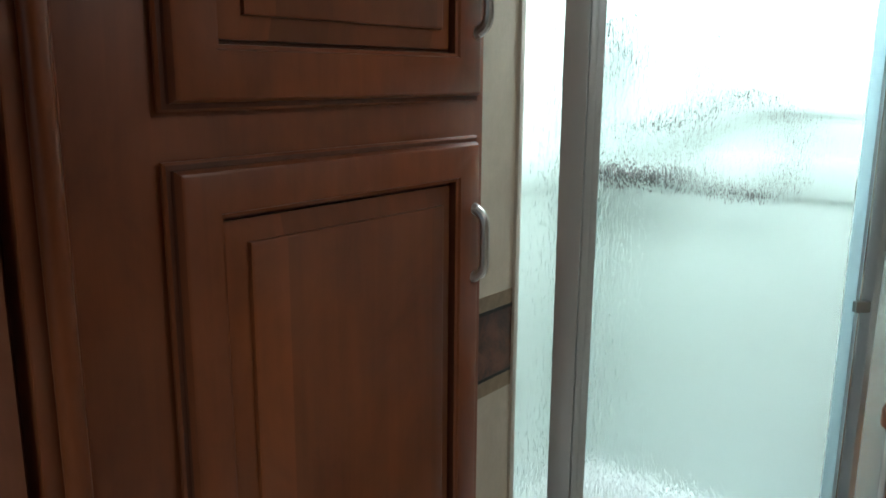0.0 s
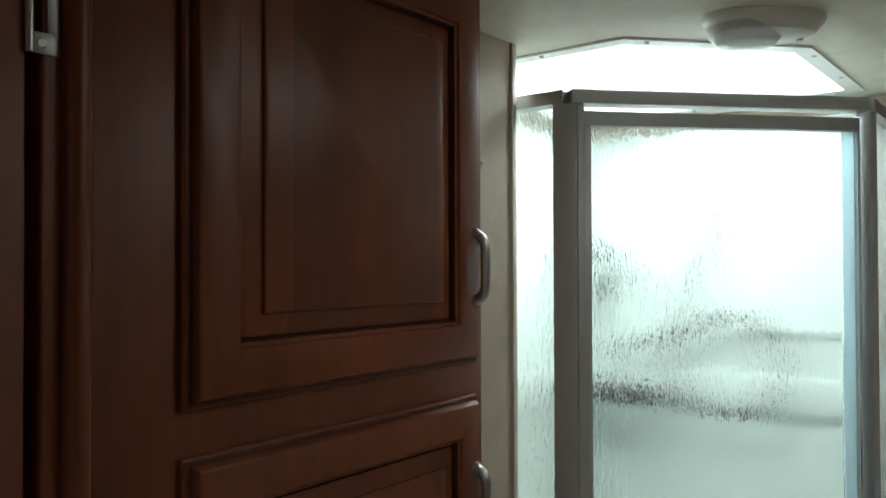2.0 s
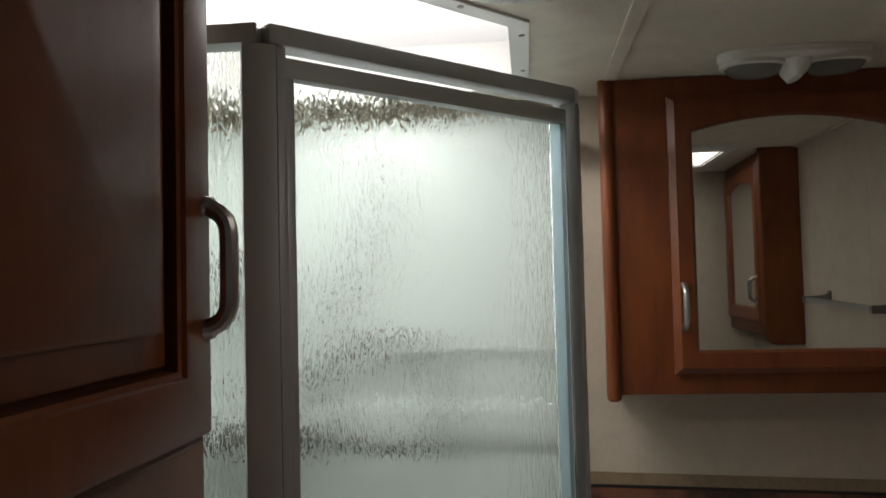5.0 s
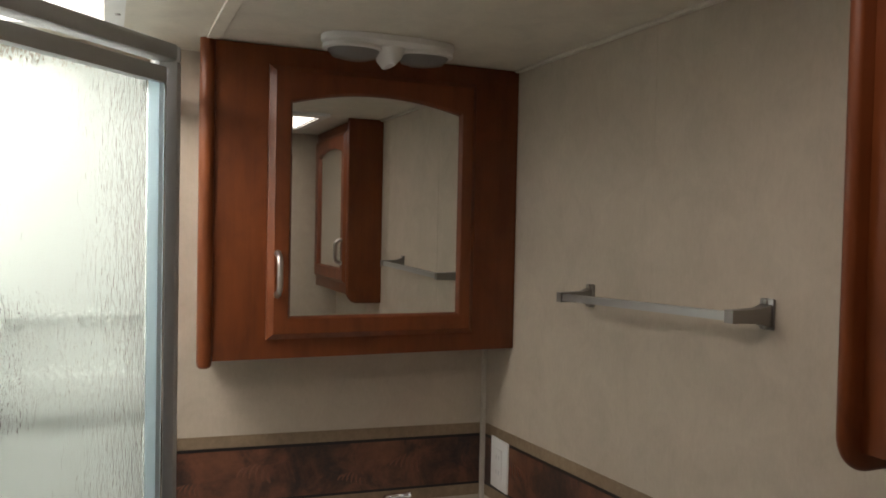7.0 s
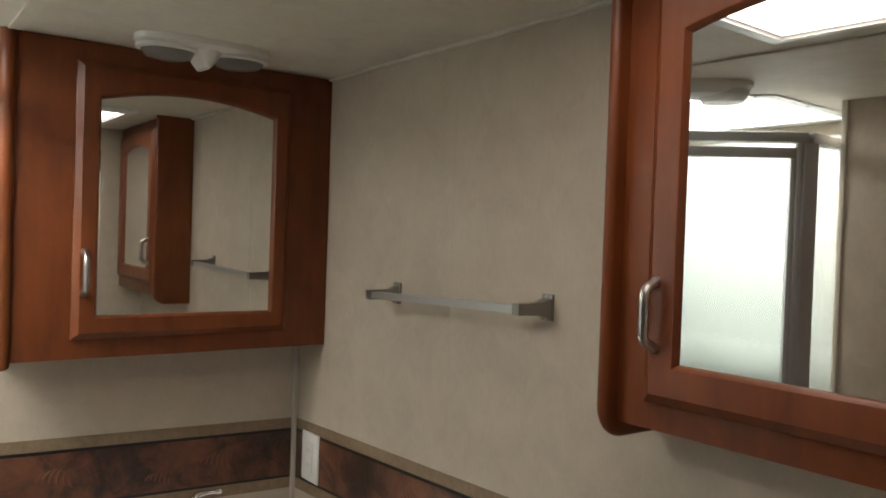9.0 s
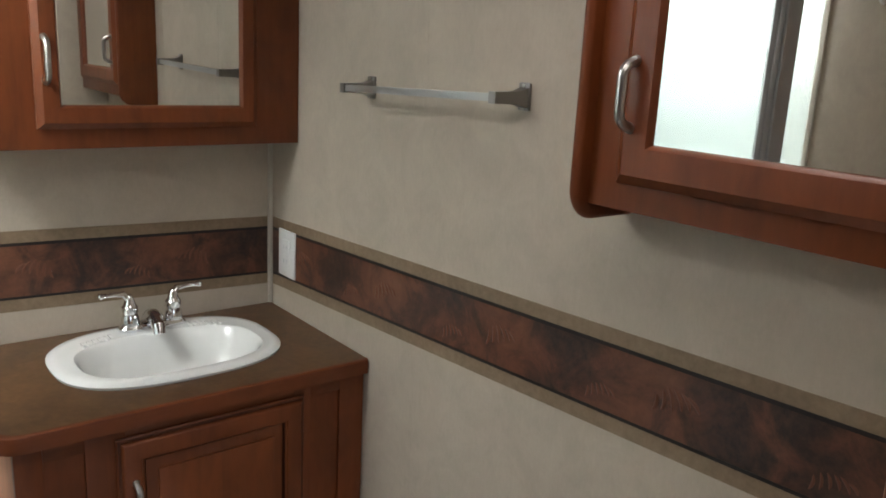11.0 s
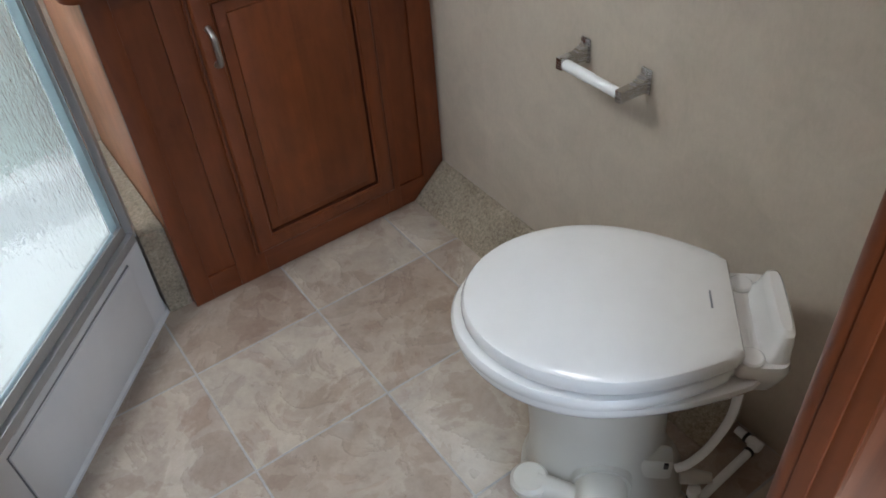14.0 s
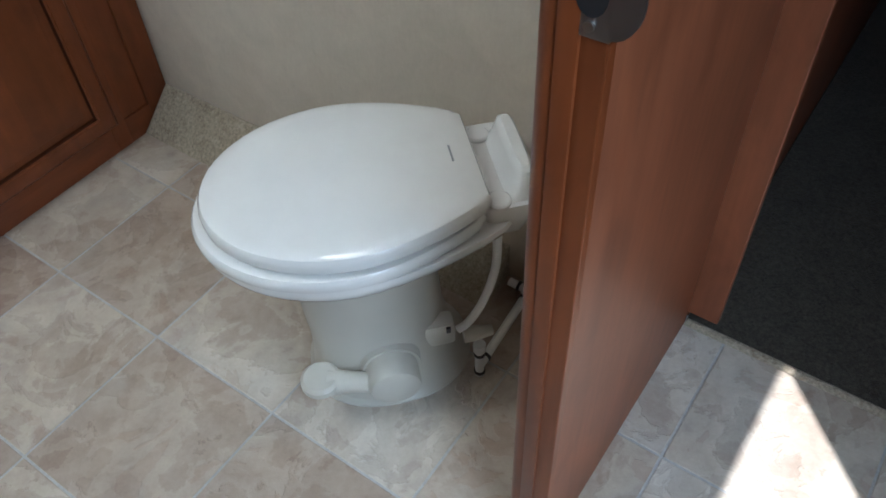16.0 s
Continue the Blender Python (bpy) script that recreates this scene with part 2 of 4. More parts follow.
def seal_vinyl():
    m, nt, b = mat("bluish_clear_vinyl", 0.3, 0.0, (0.62, 0.72, 0.75))
    t = nt.nodes.new("ShaderNodeBsdfTranslucent")
    t.inputs[0].default_value = (0.70, 0.82, 0.86, 1)
    s = nt.nodes.new("ShaderNodeMixShader")
    s.inputs[0].default_value = 0.6
    bump(nt, b, noise_at(nt, coords(nt, (90, 90, 14)), 1.0, 3.0), 0.5, 0.003)
    nt.links.new(b.outputs[0], s.inputs[1])
    nt.links.new(t.outputs[0], s.inputs[2])
    nt.links.new(s.outputs[0], nt.nodes["Material Output"].inputs[0])
    return m


COUNTER, WALL, BORDER, TILE = counter_material(), wall_material(), border_material(), tile_material()
CEIL = wall_material("ceiling_vinyl", (0.66, 0.62, 0.53))
TAN = speckled("border_tan", (0.175, 0.122, 0.074), (0.29, 0.212, 0.135), 60, 0.6, 0.2)
BLACK = mat("border_black", 0.5, 0, (0.012, 0.009, 0.008))[0]
COVE = pile("beige_flecked_pile", (0.205, 0.170, 0.120), (0.43, 0.375, 0.29))
GROUT = speckled("grout", (0.30, 0.29, 0.28), (0.45, 0.44, 0.425), 90, 0.8, 0.4)
# same sort of beige pile, with the next room's shade put into its colour
SHADED_CARPET = pile("shaded_room_pile", (0.022, 0.018, 0.013), (0.074, 0.064, 0.050))
TRIM = mat("beige_trim", 0.45, 0, (0.50, 0.46, 0.385))[0]
NICKEL = metal("brushed_nickel", (0.46, 0.44, 0.42), 0.34)
CHROME = metal("chrome", (0.80, 0.80, 0.81), 0.09)
PEWTER = metal("dark_pewter", (0.30, 0.29, 0.28), 0.38)
ALU = metal("satin_aluminium", (0.47, 0.485, 0.49), 0.46, (60, 60, 4), 0.6)
PORCELAIN = gloss("white_porcelain", (0.67, 0.66, 0.63), 0.07, 0.9)
SINK_WHITE = gloss("white_sink_acrylic", (0.76, 0.77, 0.745), 0.22, 0.4)
BONE = gloss("bone_plastic", (0.47, 0.445, 0.385), 0.32, 0.15)
WHITE = gloss("white_plastic", (0.76, 0.76, 0.74), 0.35, 0.1)
BASE_WHITE = gloss("shower_base_fibreglass", (0.76, 0.775, 0.78), 0.32, 0.2)
SHOWER_WHITE = gloss("shower_fibreglass", (0.65, 0.725, 0.695), 0.3, 0.2)
GREY_PLASTIC = gloss("grey_plastic", (0.20, 0.21, 0.22), 0.35, 0.2)
LIGHT_GREY = gloss("light_grey_plastic", (0.52, 0.53, 0.53), 0.35, 0.2)
DARK_GREY = gloss("dark_grey_plastic", (0.10, 0.095, 0.095), 0.35, 0.2)
DARK = mat("dark_plastic", 0.5, 0, (0.015, 0.015, 0.016))[0]
MIRROR = mat("mirror_silver", 0.015, 1.0, (0.86, 0.88, 0.87))[0]
GLASS, GLASS_BACK, LENS, MILKY = rain_glass(), smooth_glass(), clear_glass(), milky()
SMOKED = clear_glass("grey_lens", (0.34, 0.34, 0.34), 0.7)
VINYL = seal_vinyl()


# ---- mesh helpers ----
def quads(bm, a, b):
    for i in range(len(a)):
        j = (i + 1) % len(a)
        bm.faces.new((a[i], a[j], b[j], b[i]))


def loft(rings, cap0=True, cap1=True, bm=None):
    bm = bm or bmesh.new()
    rows = [[bm.verts.new(p) for p in r] for r in rings]
    for a, b in zip(rows, rows[1:]):
        quads(bm, a, b)
    if cap0:
        bm.faces.new(rows[0][::-1])
    if cap1:
        bm.faces.new(rows[-1])
    return bm


def box(x0, x1, y0, y1, z0, z1, bev=0.0, bm=None):
    made = bmesh.new()
    bmesh.ops.create_cube(made, size=1)
    for v in made.verts:
        v.co = ((x0 + x1) / 2 + v.co.x * (x1 - x0), (y0 + y1) / 2 + v.co.y * (y1 - y0), (z0 + z1) / 2 + v.co.z * (z1 - z0))
    if bev:
        bmesh.ops.bevel(made, geom=made.edges[:], offset=bev, segments=2, profile=0.6, affect="EDGES")
    return join(bm, made) if bm else made


def join(*many):
    first = many[0]
    for other in many[1:]:
        d = bpy.data.meshes.new("tmp")
        other.to_mesh(d)
        first.from_mesh(d)
        bpy.data.meshes.remove(d)
        other.free()
    return first


def moved(bm, m):
    bmesh.ops.transform(bm, matrix=m, verts=bm.verts[:])
    return bm


def prism(poly, z0, z1, bev=0.0):
    bm = loft([[(x, y, z0) for x, y in poly], [(x, y, z1) for x, y in poly]])
    if bev:
        bmesh.ops.bevel(bm, geom=bm.edges[:], offset=bev, segments=2, profile=0.6, affect="EDGES")
    return bm


def tube(points, r, seg=12, bm=None):
    pts, rings, up = [Vector(p) for p in points], [], None
    radii = r if isinstance(r, (list, tuple)) else [r] * len(pts)
    for i, p in enumerate(pts):
        way = (pts[min(i + 1, len(pts) - 1)] - pts[max(i - 1, 0)]).normalized()
        side = (up or (Vector((0, 0, 1)) if abs(way.z) < 0.9 else Vector((1, 0, 0)))).cross(way).normalized()
        up = way.cross(side)
        rings.append([p + radii[i] * (math.cos(a) * side + math.sin(a) * up) for a in (2 * math.pi * k / seg for k in range(seg))])
    return loft(rings, bm=bm)


def lathe(profile, seg=28, cx=0.0, cy=0.0):
    return loft([[(cx + r * math.cos(a), cy + r * math.sin(a), z) for a in (2 * math.pi * k / seg for k in range(seg))] for r, z in profile])


def beam(p, q, wide, z0, z1, bev=0.0, off=0.0):
    """An upright-sided bar from p to q in plan."""
    d = Vector((q[0] - p[0], q[1] - p[1], 0))
    turn = math.atan2(d.y, d.x)
    return moved(box(0, d.length, off - wide / 2, off + wide / 2, z0, z1, bev), Matrix.Translation((p[0], p[1], 0)) @ Matrix.Rotation(turn, 4, "Z"))


BASE = {}


def thing(name, base, label, category, group="", kind="", m=None):
    ob = new(name)
    ob.empty_display_size = 0.05
    ob.matrix_world = m or Matrix.Translation(base)
    BASE[ob] = Vector((0, 0, 0)) if m else Vector(base)
    return tagged(ob, label, category, group, kind)


def part(name, bm, material, parent=None, label="", smooth=True, category="", kind="", group=""):
    bmesh.ops.recalc_face_normals(bm, faces=bm.faces[:])
    origin = BASE[parent] if parent else Vector((0, 0, 0))
    if origin.length:
        bmesh.ops.translate(bm, vec=-origin, verts=bm.verts[:])
    d = bpy.data.meshes.new(name)
    bm.to_mesh(d)
    bm.free()
    d.materials.append(material)
    if smooth:
        d.shade_smooth()
        d.set_sharp_from_angle(angle=radians(32))
    ob = new(name, d)
    if parent:
        ob.parent = parent
        BASE[ob] = origin
    else:
        BASE[ob] = Vector((0, 0, 0))
    return tagged(ob, label, category, group, kind)


def structure(name, bm, material, label, category, smooth=False):
    return part(name, bm, material, None, label, smooth, category, "structure")


# ---- large structure ----
CEIL_Z = 1.91
LEFT = -1.64
JAMB_X, HINGE_X = -0.460, -1.13
D_IN, D_OUT = -1.750, -1.795

structure("wall_north", box(LEFT - 0.06, 0.06, 0, 0.06, 0, CEIL_Z + 0.01), WALL, "beige textured vinyl wall behind the vanity", "wall")
wall_east = structure("wall_east", box(0, 0.06, D_IN, 0, 0, CEIL_Z + 0.01), WALL, "beige textured vinyl wall with towel bar and border", "wall")
for y in (-0.655, -1.10):
    for z0, z1 in ((0.095, 0.853 + 0.0485 * -y), (1.046 + 0.036 * -y, CEIL_Z - 0.012)):
        part("panel_seam", box(-0.0004, 0.0, y - 0.006, y + 0.006, z0, z1, 0.0002), WALL, wall_east, "", False)
structure("wall_west", box(LEFT - 0.06, LEFT, -1.80, 0, 0, CEIL_Z + 0.01), WALL, "plain beige wall behind shower and linen cabinet", "wall")
partition = structure("wall_partition", box(LEFT, -1.29, -1.2565, -0.925, 0, CEIL_Z), WALL, "short beige wall between linen cabinet and shower", "wall")
part("corner_trim", box(-1.298, -1.284, -0.933, -0.919, 0, CEIL_Z - 0.001, 0.002), TRIM, partition)

# wall with the doorway, panelled in wood on the hall side
door_wall = structure("wall_south", box(JAMB_X, 1.6, D_OUT, D_IN, 0, CEIL_Z + 0.01), WALL, "beige wall beside the bathroom doorway", "wall")
part("wood_panel", box(JAMB_X - 0.002, 0.080, D_OUT - 0.008, D_OUT, 0.0, CEIL_Z, 0.001), LAMINATE, door_wall, "red-brown wood-grain wall panel")
part("wood_panel", box(0.0995, 1.6, D_OUT - 0.008, D_OUT, 0.0, CEIL_Z, 0.001), LAMINATE, door_wall, "red-brown wood-grain wall panel")
structure("wall_south_header", box(HINGE_X, JAMB_X, D_OUT, D_IN, 1.86, CEIL_Z + 0.01), WALL, "beige wall over the doorway", "wall")
structure("wall_south_left", box(-1.9, HINGE_X - 0.02, -1.842, -1.804, 0, CEIL_Z + 0.01), LAMINATE, "wood-panelled hall wall beside the open door", "wall")

jamb = structure("trim_doorway", box(JAMB_X - 0.014, JAMB_X, D_OUT - 0.010, D_IN - 0.025, 0, 1.86, 0.002), CHERRY, "dark cherry door jamb", "door frame")
nose = [(JAMB_X - 0.002 + 0.014 * math.cos(a), D_IN - 0.010 + 0.014 * math.sin(a)) for a in (radians(18 * k) for k in range(20))]
part("casing", prism(nose, 0, 1.86), CHERRY, jamb, "rounded cherry casing edge", True)
part("bead", box(JAMB_X - 0.0175, JAMB_X - 0.0005, D_IN - 0.0335, D_IN - 0.0150, 0, 1.86, 0.0025), CHERRY, jamb)
SZ, SYM = 0.974, D_OUT + 0.001
plate = box(JAMB_X - 0.0168, JAMB_X - 0.0143, SYM - 0.012, SYM + 0.0165, SZ - 0.034, SZ + 0.034, 0.001)
lip = [(SYM - 0.011 - 0.022 * math.cos(a), SZ + 0.031 * math.sin(a)) for a in (radians(-90 + 15 * k) for k in range(13))]
plate = join(plate, loft([[(x, y, z) for y, z in lip] for x in (JAMB_X - 0.0143, JAMB_X - 0.0175)]))
strike = part("strike_plate", plate, PEWTER, jamb, "dark metal strike plate with a rounded lip")
hole = [(SYM + 0.004 + 0.012 * math.cos(a), SZ - 0.002 + 0.016 * math.sin(a)) for a in (radians(20 * k) for k in range(18))]
part("latch_hole", loft([[(x, y, z) for y, z in hole] for x in (JAMB_X - 0.0166, JAMB_X - 0.0176)]), DARK, strike)
for z in (SZ - 0.025, SZ + 0.025):
    part("screw", tube([(JAMB_X - 0.0165, SYM + 0.004, z), (JAMB_X - 0.0188, SYM + 0.004, z)], 0.0042, 12), NICKEL, strike)

left_jamb = structure("trim_doorway_hinge_side", box(HINGE_X - 0.019, HINGE_X + 0.010, -1.842, -1.8005, 0, 1.86, 0.002), CHERRY, "dark cherry door jamb on the hinge side", "door frame")
nose = [(HINGE_X + 0.015 + 0.0105 * math.cos(a), -1.817 + 0.0105 * math.sin(a)) for a in (radians(22.5 * k) for k in range(16))]
part("casing", prism(nose, 0, 1.86), CHERRY, left_jamb, "rounded cherry stop moulding", True)

# a casing board at the way into the next room
side_board = structure("trim_next_room", box(0.080, 0.099, -1.860, D_OUT - 0.002, 0.035, CEIL_Z, 0.002), LAMINATE, "red-brown casing board at the carpeted room", "door frame")

# hall around the camera
structure("wall_hall_west", box(-1.96, -1.9, -2.75, -1.842, 0, CEIL_Z + 0.01), LAMINATE, "wood-panelled hall end wall", "wall")
structure("wall_hall_east", box(1.6, 1.66, -2.75, D_OUT, 0, CEIL_Z + 0.01), LAMINATE, "wood-panelled end wall of the dark room", "wall")
EN0, EN1, EN_TOP = -1.28, -0.68, 1.80
hall = box(-1.9, EN0, -2.81, -2.75, 0, CEIL_Z + 0.01)
hall = join(hall, box(EN1, 1.6, -2.81, -2.75, 0, CEIL_Z + 0.01), box(EN0, EN1, -2.81, -2.75, EN_TOP, CEIL_Z + 0.01))
structure("wall_hall_south", hall, LAMINATE, "wood-panelled hall wall with the open entry", "wall")

# ceiling with skylight and vent openings
SX0, SX1, SY0, SY1 = -1.55, -0.894, -0.815, -0.12
VX0, VX1, VY0, VY1 = -0.585, -0.230, -1.50, -1.135
xs = [-1.96, SX0, SX1, VX0, VX1, 1.66]
ys = [-2.81, VY0, VY1, SY0, SY1, 0.06]
cb = bmesh.new()
for i in range(5):
    for j in range(5):
        cx, cy = (xs[i] + xs[i + 1]) / 2, (ys[j] + ys[j + 1]) / 2
        if (SX0 < cx < SX1 and SY0 < cy < SY1) or (VX0 < cx < VX1 and VY0 < cy < VY1):
            continue
        cb = box(xs[i], xs[i + 1], ys[j], ys[j + 1], CEIL_Z, CEIL_Z + 0.06, 0, cb)
cb = join(cb, prism([(-1.125, SY0), (SX1, SY0), (SX1, -0.556)], CEIL_Z, CEIL_Z + 0.06))
structure("ceiling", cb, CEIL, "off-white textured vinyl ceiling", "ceiling")
structure("trim_ceiling_batten", box(-0.715, -0.688, -1.71, -0.165, CEIL_Z - 0.006, CEIL_Z - 0.0005, 0.002), CEIL, "off-white ceiling batten strip", "trim")
structure("trim_ceiling_east", prism([(-0.013, D_IN + 0.003), (-0.001, D_IN + 0.003), (-0.001, -0.15), (-0.013, -0.15)], CEIL_Z - 0.007, CEIL_Z - 0.0005, 0.002), CEIL, "off-white ceiling edge moulding", "trim")

OUTLINE = [(SX0, SY0), (-1.125, SY0), (SX1, -0.556), (SX1, SY1), (SX0, SY1)]


def grown(poly, by):
    c = Vector((sum(p[0] for p in poly) / len(poly), sum(p[1] for p in poly) / len(poly)))
    out = []
    for i, p in enumerate(poly):
        a, b, q = Vector(poly[i - 1]), Vector(poly[(i + 1) % len(poly)]), Vector(p)
        n1, n2 = (q - a).normalized(), (b - q).normalized()
        n1, n2 = Vector((n1.y, -n1.x)), Vector((n2.y, -n2.x))
        k = (n1 + n2) / (1 + n1.dot(n2))
        if (q + k * 0.01 - c).length < (q - c).length:
            k = -k
        out.append(tuple(q + k * by))
    return out


skylight = thing("skylight", (-1.19, -0.49, CEIL_Z - 0.006), "white-framed skylight glowing with daylight over the shower", "skylight")
a, b = grown(OUTLINE, 0.026), grown(OUTLINE, -0.008)
fb = bmesh.new()
rows = [[fb.verts.new((x, y, z)) for x, y in p] for p, z in ((a, CEIL_Z - 0.0005), (a, CEIL_Z - 0.005), (b, CEIL_Z - 0.005), (b, CEIL_Z + 0.10), (grown(OUTLINE, -0.002), CEIL_Z + 0.10), (grown(OUTLINE, -0.002), CEIL_Z - 0.0005))]
for r, s in zip(rows, rows[1:] + rows[:1]):
    quads(fb, r, s)
frame_ob = part("flange", fb, WHITE, skylight)
mid = grown(OUTLINE, 0.014)
for i in range(5):
    p, q = Vector(mid[i]), Vector(mid[(i + 1) % 5])
    count = max(2, int((q - p).length / 0.16))
    for k in range(count):
        s = p.lerp(q, (k + 0.25) / count)
        part("screw", lathe([(0.005, CEIL_Z - 0.0048), (0.0045, CEIL_Z - 0.0072), (0.002, CEIL_Z - 0.0078)], 10, s.x, s.y), NICKEL, frame_ob)
dome = [[(x, y, CEIL_Z + 0.10) for x, y in grown(OUTLINE, 0.02)], [(x, y, CEIL_Z + 0.16) for x, y in grown(OUTLINE, -0.03)], [(x, y, CEIL_Z + 0.20) for x, y in grown(OUTLINE, -0.12)]]
part("dome", loft(dome, cap0=False), MILKY, skylight, "milky acrylic dome")

vent = thing("roof_vent", (-0.4075, -1.317, CEIL_Z - 0.006), "square white roof vent with a translucent lid", "roof vent")
vb = bmesh.new()
sq = [(VX0, VY0), (VX1, VY0), (VX1, VY1), (VX0, VY1)]
rows = [[vb.verts.new((x, y, z)) for x, y in grown(sq, g)] for g, z in ((0.025, CEIL_Z - 0.0005), (0.025, CEIL_Z - 0.010), (-0.006, CEIL_Z - 0.014), (-0.006, CEIL_Z + 0.10), (-0.001, CEIL_Z + 0.10), (-0.001, CEIL_Z - 0.0005))]
for r, s in zip(rows, rows[1:] + rows[:1]):
    quads(vb, r, s)
part("flange", vb, WHITE, vent)
part("lid", loft([[(x, y, z) for x, y in grown(sq, g)] for g, z in ((0.02, CEIL_Z + 0.10), (0.0, CEIL_Z + 0.13), (-0.06, CEIL_Z + 0.15))], cap0=False), MILKY, vent)


# ---- doors, handles and cabinets ----
def facing(kind, front):
    """Maps (u along, w outward, v up) to the world for a face that looks along -y, -x or +x."""
    return {"-y": lambda u, v, w: (u, front - w, v), "-x": lambda u, v, w: (front - w, u, v), "+x": lambda u, v, w: (front + w, u, v)}[kind]


def ring(f, u0, u1, v0, v1, inset, w, arch=0.0, n=14):
    u0, u1, v0, v1 = u0 + inset, u1 - inset, v0 + inset, v1 - inset
    c, h = (u0 + u1) / 2, (u1 - u0) / 2
    top = [u1 + (u0 - u1) * k / n for k in range(n + 1)]
    return [f(u0, v0, w), f(u1, v0, w)] + [f(u, v1 - arch * ((u - c) / h) ** 2, w) for u in top]


def handle_mesh(f, u, v0, v1, reach=0.023):
    """A bow pull between two posts, flat in section."""
    pts = []
    for k in range(17):
        s = k / 16
        out = reach * (1 - abs(2 * s - 1) ** 7) + 0.001
        pts.append(f(u, v0 + (v1 - v0) * s, out))
    bm = tube(pts, 0.0066, 10)
    for v in (v0, v1):
        join(bm, tube([f(u, v, 0.0), f(u, v, 0.006)], [0.0075, 0.006], 12))
    return bm


def glazed(ob, count, bands):
    """Dark finishing glaze left in the grooves of a moulded door."""
    ob.data.materials.append(GLAZE)
    for k, face in enumerate(ob.data.polygons):
        if k // count in bands:
            face.material_index = 1


def raised_door(parent, f, u0, u1, v0, v1, stile=0.055, thick=0.018, label="", handle=None, grain=CHERRY):
    body = loft([ring(f, u0, u1, v0, v1, i, w) for i, w in ((0.004, 0), (0.004, 0.0028), (0, 0.003), (0, 0.0065), (0.0025, 0.0085), (0.0070, 0.0090), (0.0074, 0.0125), (0.0105, thick - 0.0015), (0.0135, thick), (stile - 0.008, thick), (stile - 0.0065, thick - 0.003), (stile - 0.0030, thick - 0.0042), (stile - 0.0022, thick - 0.0150))], cap1=False)
    door = part("door", body, grain, parent, label)
    glazed(door, 17, (4, 5, 11))
    s = stile - 0.001
    panel = loft([ring(f, u0, u1, v0, v1, i, w) for i, w in ((s - 0.002, 0.0005), (s - 0.002, thick - 0.0155), (s + 0.0022, thick - 0.0152), (s + 0.0026, thick - 0.0108), (s + 0.024, thick - 0.0058), (s + 0.0246, thick - 0.0018), (s + 0.0275, thick - 0.0004))])
    glazed(part("panel", panel, PANEL_WOOD, door), 17, (1,))
    if handle:
        part("handle", handle_mesh(lambda a, b, c: f(a, b, c + thick), *handle), NICKEL, door, "curved brushed nickel pull")
    return door


def mirror_door(parent, f, u0, u1, v0, v1, m0, m1, n0, n1, arch, thick=0.018, handle=None, label=""):
    """A framed door with an arched mirror from m0 to m1 across and n0 to n1 up."""
    outer = [ring(f, u0, u1, v0, v1, i, w) for i, w in ((0, 0), (0, 0.008), (0.004, 0.011), (0.010, thick - 0.002), (0.013, thick))]
    inner = [ring(f, m0, m1, n0, n1, i, w, arch) for i, w in ((-0.009, thick), (-0.005, thick - 0.001), (-0.001, thick - 0.006), (0.0, 0.006))]
    door = part("door", loft(outer + inner, cap1=False), CHERRY, parent, label)
    glass = loft([ring(f, m0, m1, n0, n1, i, w, arch) for i, w in ((-0.0005, 0.004), (-0.0005, 0.008), (0.0012, 0.0084))])
    part("mirror", glass, MIRROR, door, "arched mirror glass", False)
    if handle:
        part("handle", handle_mesh(lambda a, b, c: f(a, b, c + thick), *handle), NICKEL, door, "curved brushed nickel pull")
    return door


# medicine cabinet over the vanity
med = thing("medicine_cabinet", (-0.35, -0.07, 1.245), "cherry wall cabinet with an arched mirror door above the vanity", "medicine cabinet")
part("body", box(-0.706, -0.001, -0.140, -0.001, 1.255, CEIL_Z - 0.0015, 0.001), CHERRY, med)
part("face_frame", box(-0.700, -0.001, -0.148, -0.1405, 1.253, CEIL_Z - 0.002, 0.002), CHERRY, med)
col = tube([(-0.710, -0.146, z) for z in (1.240, 1.244, 1.254, CEIL_Z - 0.02, CEIL_Z - 0.002)], [0.010, 0.014, 0.0155, 0.0155, 0.0155], 18)
part("corner_post", col, CHERRY, med, "rounded corner post")
mirror_door(med, facing("-y", -0.1485), -0.587, -0.114, 1.295, 1.867, -0.539, -0.157, 1.343, 1.818, 0.027, 0.019, (-0.567, 1.390, 1.476))

# second mirrored cabinet over the toilet
med2 = thing("medicine_cabinet", (-0.06, -1.45, 1.265), "cherry wall cabinet with rounded edge and mirror door over the toilet", "medicine cabinet")
part("body", box(-0.094, -0.001, -1.732, -1.1805, 1.294, CEIL_Z - 0.0015, 0.001), CHERRY, med2)
part("face_frame", box(-0.102, -0.0945, -1.732, -1.1805, 1.290, CEIL_Z - 0.002, 0.002), CHERRY, med2)


# end board, proud of the frame, with a bullnosed front edge and a rounded lower corner
def end_profile(x, low):
    r = 0.044
    arc = [(x + r - r * math.sin(a), low + r - r * math.cos(a)) for a in (radians(9 * n) for n in range(11))]
    return [(-0.001, CEIL_Z - 0.002), (-0.001, low)] + arc + [(x, CEIL_Z - 0.002)]


rows = []
for k in range(9):
    a = radians(-90 + 22.5 * k)
    out = 0.009 * math.cos(a)
    rows.append([(x, -1.171 + 0.009 * math.sin(a), z) for x, z in end_profile(-0.117 - out, 1.272 - out * 0.8)])
part("end_board", loft(rows), CHERRY, med2, "end board with rounded front edge and lower corner")
